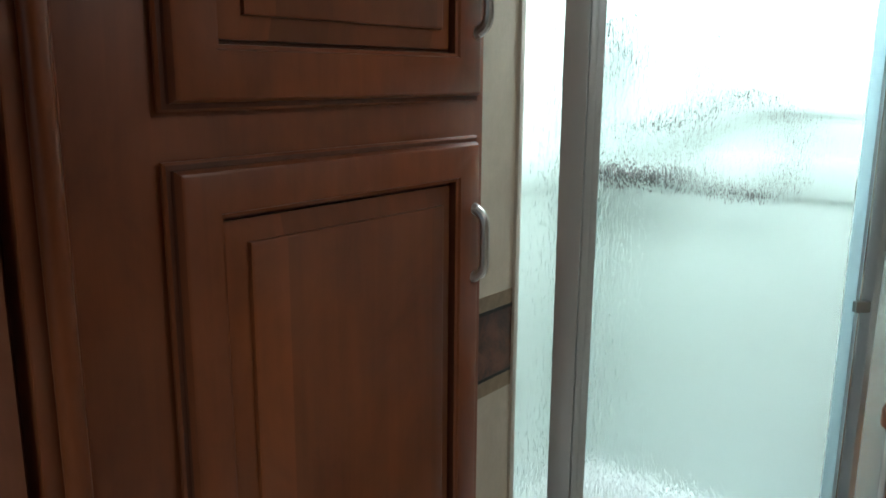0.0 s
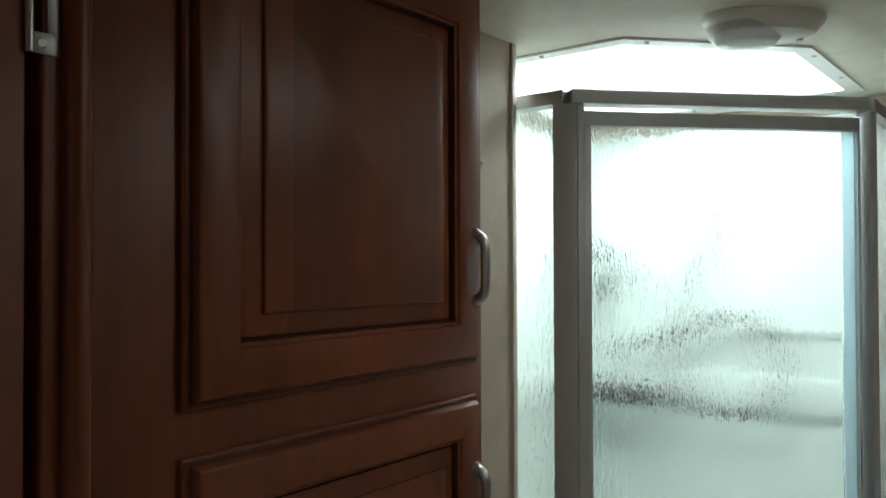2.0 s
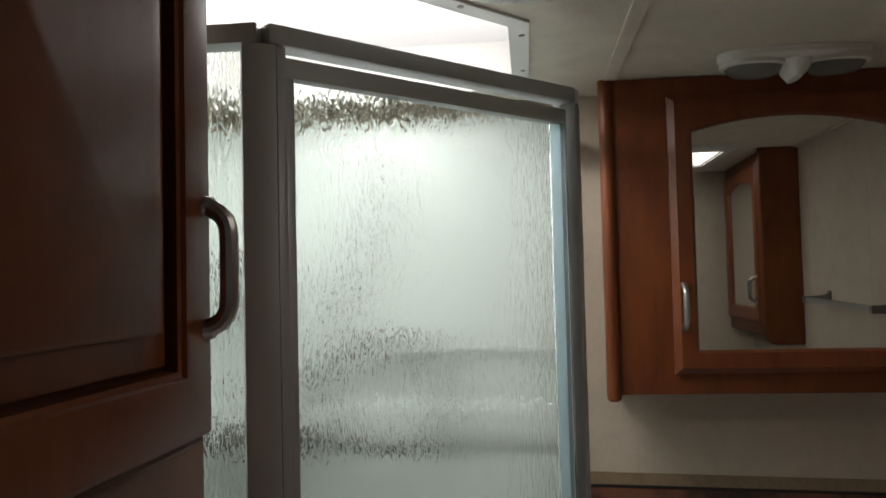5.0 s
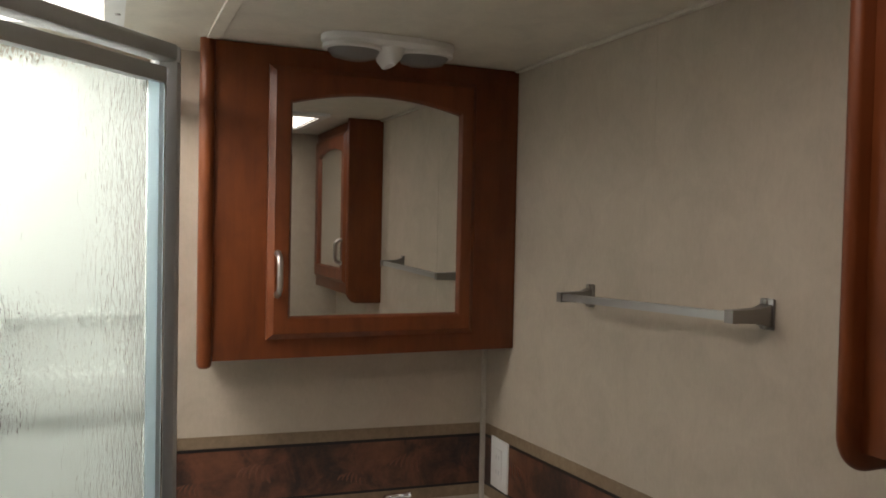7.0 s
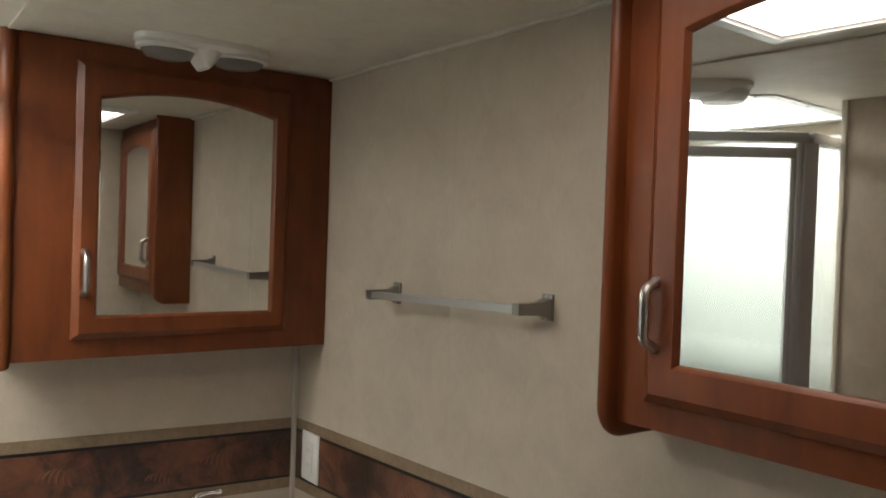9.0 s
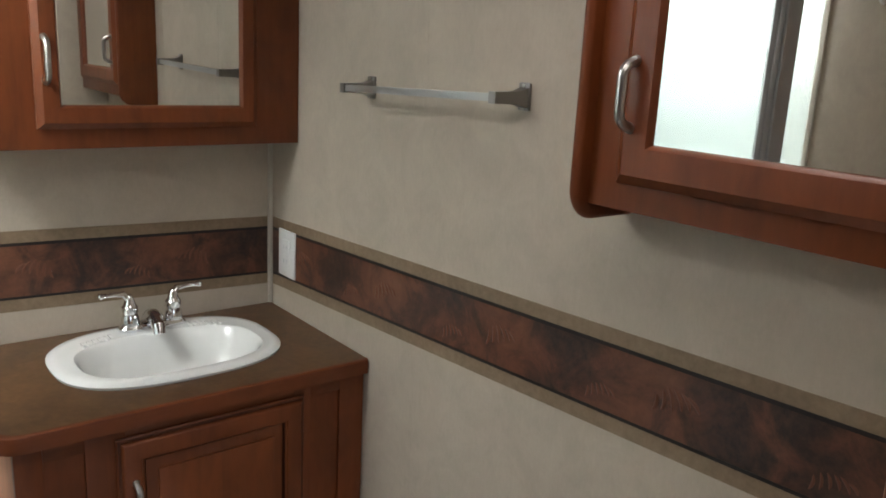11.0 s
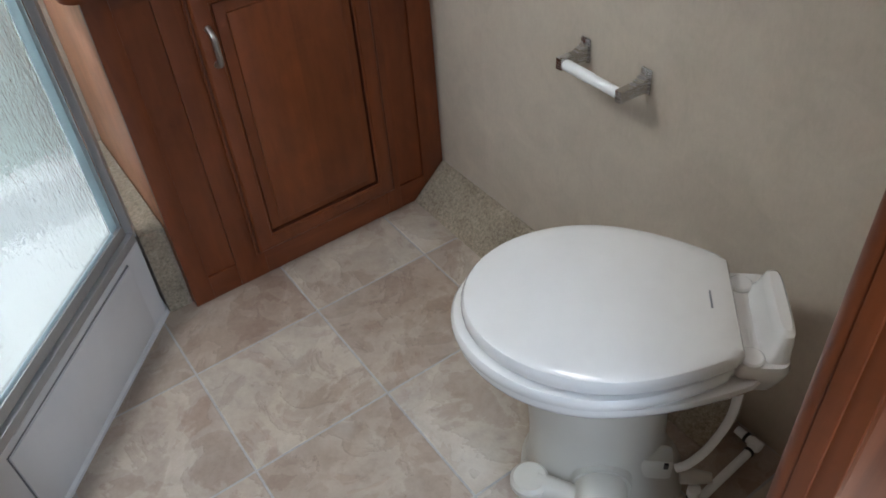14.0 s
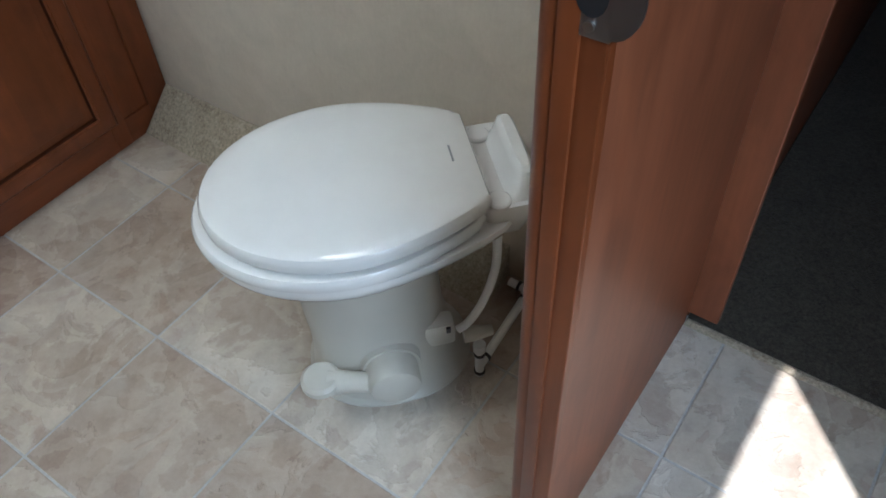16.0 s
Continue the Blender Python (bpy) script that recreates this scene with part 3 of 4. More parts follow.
mirror_door(med2, facing("-x", -0.1025), -1.695, -1.2325, 1.328, 1.874, -1.640, -1.285, 1.382, 1.823, 0.024, 0.018, (-1.254, 1.4015, 1.4855))

# its front stands a little out of square with the wall
for ob in list(med2.children_recursive):
    for v in ob.data.vertices:
        if v.co.x < 0.01:
            v.co.x += 0.018 * (0.24 - v.co.y)

# linen cabinet
linen = thing("linen_cabinet", (-1.38, -1.54, 0), "tall cherry linen cabinet with two raised-panel doors", "cabinet")
part("body", box(LEFT + 0.002, -1.150, -1.7995, -1.257, 0, CEIL_Z - 0.0015, 0.001), CHERRY, linen)
part("face_frame", box(-1.1495, -1.124, -1.7995, -1.256, 0, CEIL_Z - 0.002, 0.002), CHERRY, linen)
f = facing("+x", -1.1236)
raised_door(linen, f, -1.721, -1.278, 1.384, 1.870, 0.060, 0.020, "upper raised-panel cherry door", (-1.298, 1.466, 1.552, 0.016))
raised_door(linen, f, -1.721, -1.278, 0.14, 1.342, 0.056, 0.020, "lower raised-panel cherry door", (-1.298, 1.164, 1.252, 0.016))

# open door leaf
leaf = thing("door", (-1.15, -2.19, 0.0), "open red-brown wood-grain bathroom door", "door")
part("leaf", box(-1.160, -1.1215, -2.48, -1.8535, 0.012, 1.85, 0.003), LAMINATE, leaf)
for z in (0.25, 1.0, 1.723):
    plate = box(-1.1198, -1.1184, -1.8505, -1.829, z - 0.046, z - 0.029, 0.0006)
    plate = join(plate, box(-1.1198, -1.1184, -1.8505, -1.829, z + 0.029, z + 0.046, 0.0006), box(-1.1198, -1.1184, -1.839, -1.829, z - 0.0295, z + 0.0295, 0.0006))
    h = part("hinge", plate, PEWTER, leaf, "nickel butt hinge")
    part("pin", tube([(-1.1186, -1.8525, z - 0.046), (-1.1186, -1.8525, z + 0.046)], 0.0035, 12), NICKEL, h)
    for dz in (-0.0375, 0.0375):
        part("screw", tube([(-1.1185, -1.843, z + dz), (-1.1173, -1.843, z + dz)], [0.0042, 0.0034], 12), PEWTER, h)
knob = part("knob", tube([(-1.122, -2.44, 0.92), (-1.110, -2.44, 0.92), (-1.095, -2.44, 0.92), (-1.075, -2.44, 0.92), (-1.068, -2.44, 0.92)], [0.030, 0.029, 0.012, 0.026, 0.020], 20), PEWTER, leaf, "dark metal knob")

# ---- vanity ----
VX, VF, TOP = -0.727, -0.475, 0.803
vanity = thing("vanity_cabinet", (-0.37, -0.24, 0), "cherry vanity cabinet with one raised-panel door", "cabinet")
part("bottom_board", box(VX + 0.006, -0.003, VF + 0.020, -0.003, 0.0, 0.016), CHERRY, vanity)
part("side_board", box(-0.019, -0.003, VF + 0.020, -0.003, 0.0165, 0.769), CHERRY, vanity)
part("side_board", box(VX + 0.006, VX + 0.018, VF + 0.020, -0.003, 0.0165, 0.769), CHERRY, vanity)
part("back_board", box(VX + 0.0185, -0.0195, -0.012, -0.003, 0.0165, 0.769), CHERRY, vanity)
part("backing", box(VX + 0.0185, -0.0195, VF + 0.0198, VF + 0.028, 0.0165, 0.740), CHERRY, vanity)
part("side_panel", box(VX, VX + 0.0055, VF + 0.020, -0.004, 0.0, 0.770, 0.0005), LIT_SIDE_WOOD, vanity, "wood-grain side, coloured pale for light from the shower")
for x0, x1 in ((VX, -0.680), (-0.609, -0.535), (-0.180, -0.140), (-0.066, -0.003)):
    part("stile", box(x0, x1, VF, VF + 0.0195, 0.0, 0.771, 0.0015), CHERRY, vanity)
for x0, x1 in ((-0.680, -0.609), (-0.535, -0.180), (-0.140, -0.066)):
    part("rail", box(x0, x1, VF + 0.0006, VF + 0.0195, 0.736, 0.771, 0.001), CHERRY_X, vanity)
    part("rail", box(x0, x1, VF + 0.0006, VF + 0.0195, 0.0, 0.070, 0.001), CHERRY_X, vanity)
for x0, x1 in ((-0.680, -0.609), (-0.140, -0.066)):
    part("sunk_panel", box(x0 + 0.0003, x1 - 0.0003, VF + 0.0065, VF + 0.0195, 0.0703, 0.7357), CHERRY, vanity)
raised_door(vanity, facing("-y", VF), -0.556, -0.160, 0.076, 0.748, 0.052, 0.019, "raised-panel cherry door", (-0.525, 0.580, 0.656))

SINK_C, SINK_A, SINK_B = (-0.362, -0.222), 0.245, 0.182


def oval(cx, cy, a, b, z, power=2.7, n=48):
    out = []
    for k in range(n):
        t = 2 * math.pi * k / n
        c, s = math.cos(t), math.sin(t)
        out.append((cx + a * math.copysign(abs(c) ** (2 / power), c), cy + b * math.copysign(abs(s) ** (2 / power), s), z))
    return out


counter = thing("countertop", (-0.37, -0.24, 0.771), "dark brown laminate vanity top with a cherry-toned edge", "countertop")
XR = 0.045
corner = [(-0.748 + XR - XR * math.cos(a), -0.486 + XR - XR * math.sin(a)) for a in (radians(9 * k) for k in range(11))]
outline = [(-0.003, -0.003), (-0.748, -0.003)] + corner + [(-0.003, -0.486)]
# slab with an opening for the bowl
slab = bmesh.new()
N = len(outline)
hole = [(x, y) for x, y, _ in oval(*SINK_C, SINK_A - 0.012, SINK_B - 0.012, 0)]
rim_loops = {}
for z in (0.772, TOP):
    o = [slab.verts.new((x, y, z)) for x, y in outline]
    i = [slab.verts.new((x, y, z)) for x, y in hole]
    edges = [slab.edges.new((v[k], v[(k + 1) % len(v)])) for v in (o, i) for k in range(len(v))]
    bmesh.ops.triangle_fill(slab, edges=edges, use_beauty=True)
    rim_loops[z] = (o, i)
for n in (0, 1):
    quads(slab, rim_loops[0.772][n], rim_loops[TOP][n])
part("slab", slab, COUNTER, counter, "", False)
inner = [(x + 0.0015, y + 0.0015) for x, y in [(-0.748, -0.004)] + corner + [(-0.004, -0.486)]]
outer = [(-0.756, -0.004)] + [(-0.756 + XR - XR * math.cos(a), -0.494 + XR - XR * math.sin(a)) for a in (radians(9 * k) for k in range(11))] + [(-0.004, -0.494)]
eb = bmesh.new()
prof = ((0, 0.770), (1, 0.770), (1, TOP - 0.006), (0.88, TOP - 0.0018), (0.6, TOP + 0.0002), (0, TOP + 0.0004))
rows = [[eb.verts.new((p[0] + (q[0] - p[0]) * k, p[1] + (q[1] - p[1]) * k, z)) for p, q in zip(inner, outer)] for k, z in prof]
for r, s in zip(rows, rows[1:] + rows[:1]):
    for k in range(len(r) - 1):
        eb.faces.new((r[k], r[k + 1], s[k + 1], s[k]))
part("edge_band", eb, CHERRY_X, counter, "cherry-toned edge band")

sink = thing("sink", (*SINK_C, TOP), "white oval drop-in bathroom sink", "sink")
cx, cy = SINK_C
rings = [oval(cx, cy, SINK_A - 0.014, SINK_B - 0.014, TOP - 0.02), oval(cx, cy, SINK_A, SINK_B, TOP + 0.001), oval(cx, cy, SINK_A + 0.001, SINK_B + 0.001, TOP + 0.006), oval(cx, cy, SINK_A - 0.008, SINK_B - 0.008, TOP + 0.013), oval(cx, cy - 0.002, SINK_A - 0.024, SINK_B - 0.022, TOP + 0.015)]
by = cy - 0.026
rings += [oval(cx, by, 0.199, 0.128, TOP + 0.0135), oval(cx, by, 0.191, 0.120, TOP + 0.006), oval(cx, by, 0.178, 0.108, TOP - 0.03), oval(cx, by, 0.150, 0.088, TOP - 0.085, 2.4), oval(cx, by, 0.100, 0.056, TOP - 0.112, 2.2), oval(cx, by, 0.024, 0.024, TOP - 0.118, 2)]
basin = part("basin", loft(rings, cap0=False), SINK_WHITE, sink)
part("drain", lathe([(0.022, TOP - 0.1178), (0.021, TOP - 0.1155), (0.014, TOP - 0.1165), (0.004, TOP - 0.116)], 24, cx, by), CHROME, sink, "chrome drain")
for side in (-1, 1):
    for k in range(6):
        x = cx + side * (0.092 + 0.013 * k)
        part("soap_rib", box(x - 0.0035, x + 0.0035, cy + 0.100 - 0.0045 * k, cy + 0.128 - 0.0055 * k, TOP + 0.0125, TOP + 0.0168, 0.0010), SINK_WHITE, basin)

FX, FY, FZ = -0.350, -0.083, TOP + 0.015
tap = thing("faucet", (FX, FY, FZ), "chrome two-handle bathroom faucet", "faucet")
plate_pts = [oval(FX, FY, a, b, FZ + z, 3.4, 36) for a, b, z in ((0.078, 0.026, 0), (0.078, 0.026, 0.006), (0.070, 0.021, 0.014))]
part("base_plate", loft(plate_pts), CHROME, tap)
part("spout", tube([(FX, FY + 0.006, FZ + 0.006), (FX, FY - 0.002, FZ + 0.020), (FX - 0.004, FY - 0.026, FZ + 0.030), (FX - 0.010, FY - 0.060, FZ + 0.031), (FX - 0.015, FY - 0.090, FZ + 0.026), (FX - 0.016, FY - 0.097, FZ + 0.012)], [0.027, 0.025, 0.020, 0.0175, 0.0160, 0.0140], 18), CHROME, tap)
for side in (-1, 1):
    hx = FX + side * 0.051
    post = part("handle", lathe([(0.021, FZ + 0.012), (0.020, FZ + 0.030), (0.016, FZ + 0.040), (0.0185, FZ + 0.046), (0.0185, FZ + 0.056), (0.013, FZ + 0.064), (0.009, FZ + 0.078), (0.005, FZ + 0.084)], 20, hx, FY), CHROME, tap)
    part("lever", tube([(hx, FY, FZ + 0.070), (hx + side * 0.012, FY + 0.004, FZ + 0.086), (hx + side * 0.034, FY + 0.003, FZ + 0.089), (hx + side * 0.056, FY - 0.001, FZ + 0.089), (hx + side * 0.061, FY - 0.002, FZ + 0.0895), (hx + side * 0.067, FY - 0.003, FZ + 0.090), (hx + side * 0.070, FY - 0.003, FZ + 0.090)], [0.009, 0.008, 0.0055, 0.0052, 0.0074, 0.0074, 0.004], 12), CHROME, post)

# ---- wallpaper border ----
BANDS = (("tan_band", 0.858, 0.886, TAN, 0.0012), ("dark_line", 0.886, 0.892, BLACK, 0.0016), ("copper_band", 0.892, 1.008, BORDER, 0.0010), ("dark_line", 1.008, 1.015, BLACK, 0.0016), ("tan_band", 1.015, 1.042, TAN, 0.0012))
border = thing("wallpaper_border", (-0.20, 0.0, 0.858), "copper and tan wallpaper border on the vanity wall", "wallpaper border", "borders", "structure")
for name, z0, z1, material, deep in BANDS:
    pts = [[(-0.012, y, z0), (-0.788, y, z0 + 0.021), (-0.788, y, z1 + 0.021), (-0.012, y, z1)] for y in (0.0, -deep)]
    part(name, loft(pts), material, border, "", False)


def tilted(y, s):
    """Height on the long wall at share s of the border, which climbs a little towards the doorway."""
    lo, hi = 0.858 + 0.0485 * -y, 1.042 + 0.036 * -y
    return lo + (hi - lo) * s


border2 = thing("wallpaper_border", (0.0, -0.86, 0.858), "copper and tan wallpaper border along the towel bar wall", "wallpaper border", "borders", "structure")
for name, z0, z1, material, deep in BANDS:
    s0, s1 = (z0 - 0.858) / 0.184, (z1 - 0.858) / 0.184
    y0, y1 = -0.012, D_IN + 0.016
    pts = [[(x, y0, tilted(y0, s0)), (x, y1, tilted(y1, s0)), (x, y1, tilted(y1, s1)), (x, y0, tilted(y0, s1))] for x in (0.0, -deep)]
    part(name, loft(pts), material, border2, "", False)
border3 = thing("wallpaper_border", (-1.29, -1.10, 0.858), "short piece of copper border beside the linen cabinet", "wallpaper border", "borders", "structure")
for name, z0, z1, material, deep in BANDS:
    part(name, box(-1.29, -1.29 + deep, -1.256, -0.9335, z0, z1), material, border3, "", False)

# feathered marks brushed into the copper band
FEATHER = bpy.data.materials.new("feather_mark")
FEATHER.use_nodes = True
fb_ = FEATHER.node_tree.nodes["Principled BSDF"]
fb_.inputs["Base Color"].default_value, fb_.inputs["Roughness"].default_value = (0.150, 0.058, 0.032, 1), 0.45


def feathers(place, parent, spots, seed):
    """Fans of raised curved ridges at (along, up, size)."""
    rnd = random.Random(seed)
    for u, v, size in spots:
        bm = bmesh.new()
        for n in range(6):
            lean = radians(-8 + 11 * n + rnd.uniform(-3, 3))
            way, side = (math.sin(lean), -math.cos(lean)), (math.cos(lean), math.sin(lean))
            mid = (u + (n - 2.5) * 0.0098 * size, v + (n - 2.5) * 0.0022 * size - 0.0009 * size * (n - 2.5) ** 2)
            long = (0.034 - 0.0022 * abs(n - 2)) * size * rnd.uniform(0.85, 1.1)
            pts = []
            for k in range(7):
                q, bow = k / 6 - 0.5, 0.0042 * size * math.cos(math.pi * (k / 6 - 0.5))
                pts.append(place(mid[0] + way[0] * long * q + side[0] * bow, mid[1] + way[1] * long * q + side[1] * bow, -0.0011))
            wide = 0.0034 * size
            tube(pts, [0.0012, wide * 0.7, wide * 0.9, wide, wide * 0.9, wide * 0.7, 0.0012], 8, bm)
        part("feather_mark", bm, FEATHER, parent)


def copper(thing_ob):
    return next(c for c in thing_ob.children if c.name.startswith("copper"))


north_spots = ((0.18, 0.956, 1.3), (0.32, 0.927, 1.05), (0.545, 0.956, 1.3), (0.69, 0.927, 1.05))
feathers(lambda u, v, w: (-0.03 - u, -w, v + 0.027 * u), copper(border), north_spots, 3)
east_spots = [(y + d, v, k) for y in (0.008, 0.381, 0.755, 1.129) for d, v, k in ((0.0, 0.958, 1.35), (0.236, 0.927, 1.05)) if y + d < 1.5]
feathers(lambda u, v, w: (-w, -0.16 - u, tilted(-0.16 - u, (v - 0.858) / 0.184)), copper(border2), east_spots, 4)

structure("trim_corner", box(-0.011, -0.0005, -0.011, -0.0005, TOP + 0.001, 1.2435, 0.002), TRIM, "beige plastic corner strip", "trim")

# ---- wall fittings ----
outlet = thing("wall_outlet", (0, -0.10, 0.957), "white wall outlet plate on the border", "outlet")
part("cover_plate", box(-0.007, -0.0017, -0.143, -0.057, 0.899, 1.022, 0.002), WHITE, outlet)
part("socket", box(-0.0105, -0.0068, -0.118, -0.081, 0.923, 0.998, 0.002), WHITE, outlet)
for z in (0.942, 0.979):
    for y in (-0.107, -0.094):
        part("slot", box(-0.0112, -0.0102, y - 0.001, y + 0.001, z - 0.005, z + 0.005), LIGHT_GREY, outlet)
for z in (0.910, 1.011):
    part("screw", tube([(-0.007, -0.0995, z), (-0.0082, -0.0995, z)], 0.003, 10), WHITE, outlet)

bar = thing("towel_bar", (0, -0.71, 1.39), "square brushed nickel towel bar on two brackets", "towel bar")
for y, z in ((-0.474, 1.407), (-0.937, 1.420)):
    post = part("bracket", box(-0.006, -0.0003, y - 0.0135, y + 0.0135, z - 0.023, z + 0.023, 0.003), PEWTER, bar)
    part("arm", loft([[(x, y + dy * h, z - 0.002 + dz * h2) for dy, dz in ((-1, -1), (1, -1), (1, 1), (-1, 1))] for x, h, h2 in ((-0.005, 0.011, 0.017), (-0.024, 0.0085, 0.011), (-0.062, 0.0085, 0.0095), (-0.076, 0.0085, 0.0095))]), PEWTER, post)
    for dz in (-0.018, 0.018):
        part("screw", tube([(-0.006, y, z + dz), (-0.0082, y, z + dz)], 0.0034, 10), NICKEL, post)
rod = loft([[(x, y, z + h) for x, h in ((-0.073, -0.0065), (-0.060, -0.0065), (-0.060, 0.0065), (-0.073, 0.0065))] for y, z in ((-0.937, 1.418), (-0.474, 1.405))])
part("rod", rod, metal("aluminium_rod", (0.50, 0.51, 0.51), 0.42), bar)

SATIN = metal("satin_chrome", (0.50, 0.49, 0.48), 0.26)
holder = thing("toilet_paper_holder", (0, -1.055, 0.59), "chrome toilet paper holder with a white roller", "toilet paper holder")
for y in (-0.984, -1.132):
    post = part("bracket", box(-0.005, -0.0003, y - 0.012, y + 0.012, 0.594, 0.642, 0.003), SATIN, holder)
    part("arm", loft([[(x, y + dy * h, z + dz * h2) for dy, dz in ((-1, -1), (1, -1), (1, 1), (-1, 1))] for x, z, h, h2 in ((-0.004, 0.616, 0.009, 0.016), (-0.030, 0.611, 0.007, 0.011), (-0.052, 0.612, 0.007, 0.011), (-0.068, 0.612, 0.007, 0.011))]), SATIN, post)
    part("screw", tube([(-0.005, y, 0.634), (-0.007, y, 0.634)], 0.0034, 10), CHROME, post)
part("roller", tube([(-0.059, -1.126, 0.612), (-0.059, -1.122, 0.612), (-0.059, -1.06, 0.612), (-0.059, -1.058, 0.612), (-0.059, -0.995, 0.612), (-0.059, -0.991, 0.612)], [0.008, 0.0095, 0.0095, 0.0105, 0.0105, 0.008], 16), WHITE, holder, "white plastic roller")

hook = thing("robe_hook", (-1.29, -1.055, 1.685), "small white plastic robe hook on the short wall", "hook")
part("plate", loft([[(-1.2898 + d, -1.055 + 0.016 * k * math.cos(a), 1.685 + 0.038 * k * math.sin(a)) for a in (radians(15 * n) for n in range(24))] for d, k in ((0, 1), (0.006, 1), (0.011, 0.8))]), WHITE, hook)
part("peg", tube([(-1.280, -1.055, 1.672), (-1.270, -1.055, 1.670), (-1.266, -1.055, 1.682)], [0.006, 0.005, 0.006], 10), WHITE, hook)

# ---- shower ----
P1, P2 = (-0.806, -0.452), (-1.205, -0.872)
SH = [(-0.787, -0.002), (-0.787, -0.449), (-1.198, -0.886), (LEFT + 0.002, -0.886), (LEFT + 0.002, -0.002)]
shower = thing("shower_enclosure", (-1.2, -0.43, 0), "corner shower with grey aluminium frame and rain-patterned glass", "shower")
BT = 0.245
pan = bmesh.new()
rows = [[pan.verts.new((x, y, z)) for x, y in grown(SH, g)] for g, z in ((0.0, 0.0), (0.0, 0.012), (-0.006, 0.016), (-0.004, BT - 0.012), (-0.012, BT), (-0.060, BT), (-0.075, BT - 0.02), (-0.085, 0.10), (-0.11, 0.09))]
for r, s in zip(rows, rows[1:]):
    quads(pan, r, s)
pan.faces.new(rows[-1])
base = part("base", pan, BASE_WHITE, shower, "white fibreglass shower base")
dx, dy = P2[0] - P1[0], P2[1] - P1[1]
DL = math.hypot(dx, dy)
ux, uy = dx / DL, dy / DL
nx, ny = -uy, ux
if nx * 1 + ny * -1 < 0:
    nx, ny = -nx, -ny
face_p = lambda s, off: (P1[0] + ux * s + nx * off, P1[1] + uy * s + ny * off)
part("panel_joint", beam(face_p(0.050, 0.0095), face_p(DL - 0.050, 0.0095), 0.0040, 0.026, 0.219), GREY_PLASTIC, base, "thin dark joint", False)
part("front_panel", beam(face_p(0.0525, 0.0115), face_p(DL - 0.0525, 0.0115), 0.008, 0.0285, 0.2165, 0.003), BASE_WHITE, base)
part("drain", lathe([(0.05, 0.0905), (0.048, 0.094), (0.01, 0.093)], 24, -1.25, -0.40), CHROME, base)
FT = 1.822
WL, WN = (LEFT + 0.004, -0.872), (-0.806, -0.004)
segs = ((WL, P2), (P2, P1), (P1, WN))
for p, q in segs:
    part("sill", beam(p, q, 0.036, BT, BT + 0.022, 0.003), ALU, shower)
    part("header", beam(p, q, 0.040, FT - 0.026, FT, 0.004), ALU, shower)


def post_at(p, wide, deep, turn, z0=BT + 0.022, z1=FT - 0.026):
    return moved(box(-wide / 2, wide / 2, -deep / 2, deep / 2, z0, z1, 0.003), pose(p[0], p[1], 0, 0, 0, turn))


part("corner_post", post_at((P2[0] - 0.004, P2[1] - 0.004), 0.042, 0.028, 23), ALU, shower)
part("corner_post", post_at((P1[0] + 0.004, P1[1] + 0.004), 0.020, 0.030, 67), ALU, shower)
part("wall_post", post_at((WL[0] + 0.012, WL[1]), 0.024, 0.03, 0), ALU, shower)
part("wall_post", post_at((WN[0], WN[1] - 0.012), 0.03, 0.024, 0), ALU, shower)


def pane(name, p, q, z0, z1, parent):
    ob = part(name, beam(p, q, 0.005, z0, z1), GLASS, parent, "rain-patterned glass", False)
    ob.data.materials.append(GLASS_BACK)
    for face in ob.data.polygons:
        face.material_index = 0 if face.normal.x - face.normal.y > 0.5 and abs(face.normal.z) < 0.5 else 1
    ob.visible_shadow = False
    return ob


pane("side_glass", (WL[0] + 0.02, WL[1]), (P2[0] - 0.02, P2[1]), BT + 0.02, FT - 0.024, shower)
pane("side_glass", (P1[0], P1[1] + 0.012), (WN[0], WN[1] - 0.02), BT + 0.02, FT - 0.024, shower)
# hinged door in its own slim frame
A, B = face_p(0.016, 0), face_p(DL - 0.026, 0)
Z0, Z1 = BT + 0.030, FT - 0.038
part("jamb", beam(face_p(DL - 0.0255, 0.004), face_p(DL - 0.012, 0.004), 0.023, Z0 - 0.006, FT - 0.027, 0.002), ALU, shower)
dbody = beam(A, B, 0.024, Z0, Z0 + 0.026, 0.002)
dbody = join(dbody, beam(A, B, 0.024, Z1 - 0.026, Z1, 0.002), beam(face_p(0.016, 0), face_p(0.0235, 0), 0.0235, Z0 + 0.026, Z1 - 0.026, 0.001), beam(face_p(DL - 0.039, 0), face_p(DL - 0.026, 0), 0.0235, Z0 + 0.026, Z1 - 0.026, 0.002))
sdoor = part("door", dbody, ALU, shower, "slim aluminium door frame")
pane("door_glass", face_p(0.0482, 0), face_p(DL - 0.037, 0), Z0 + 0.02, Z1 - 0.02, sdoor)
part("gasket", beam(face_p(0.0237, 0.001), face_p(0.0480, 0.001), 0.006, Z0 + 0.0262, Z1 - 0.0262, 0.001), VINYL, sdoor, "bluish clear vinyl seal strip")
part("glazing_strip", beam(face_p(0.0485, 0.0062), face_p(DL - 0.0395, 0.0062), 0.0046, Z0 + 0.0262, Z0 + 0.034, 0.001), VINYL, sdoor)
part("edge_channel", beam(face_p(0.0205, 0.0130), face_p(0.0236, 0.0130), 0.002, Z0 + 0.027, Z1 - 0.027, 0.0005), CHROME, sdoor, "bright polished edge")
part("latch", beam(face_p(0.004, 0.016), face_p(0.034, 0.016), 0.012, 0.985, 1.006, 0.002), PEWTER, sdoor, "small dark latch")

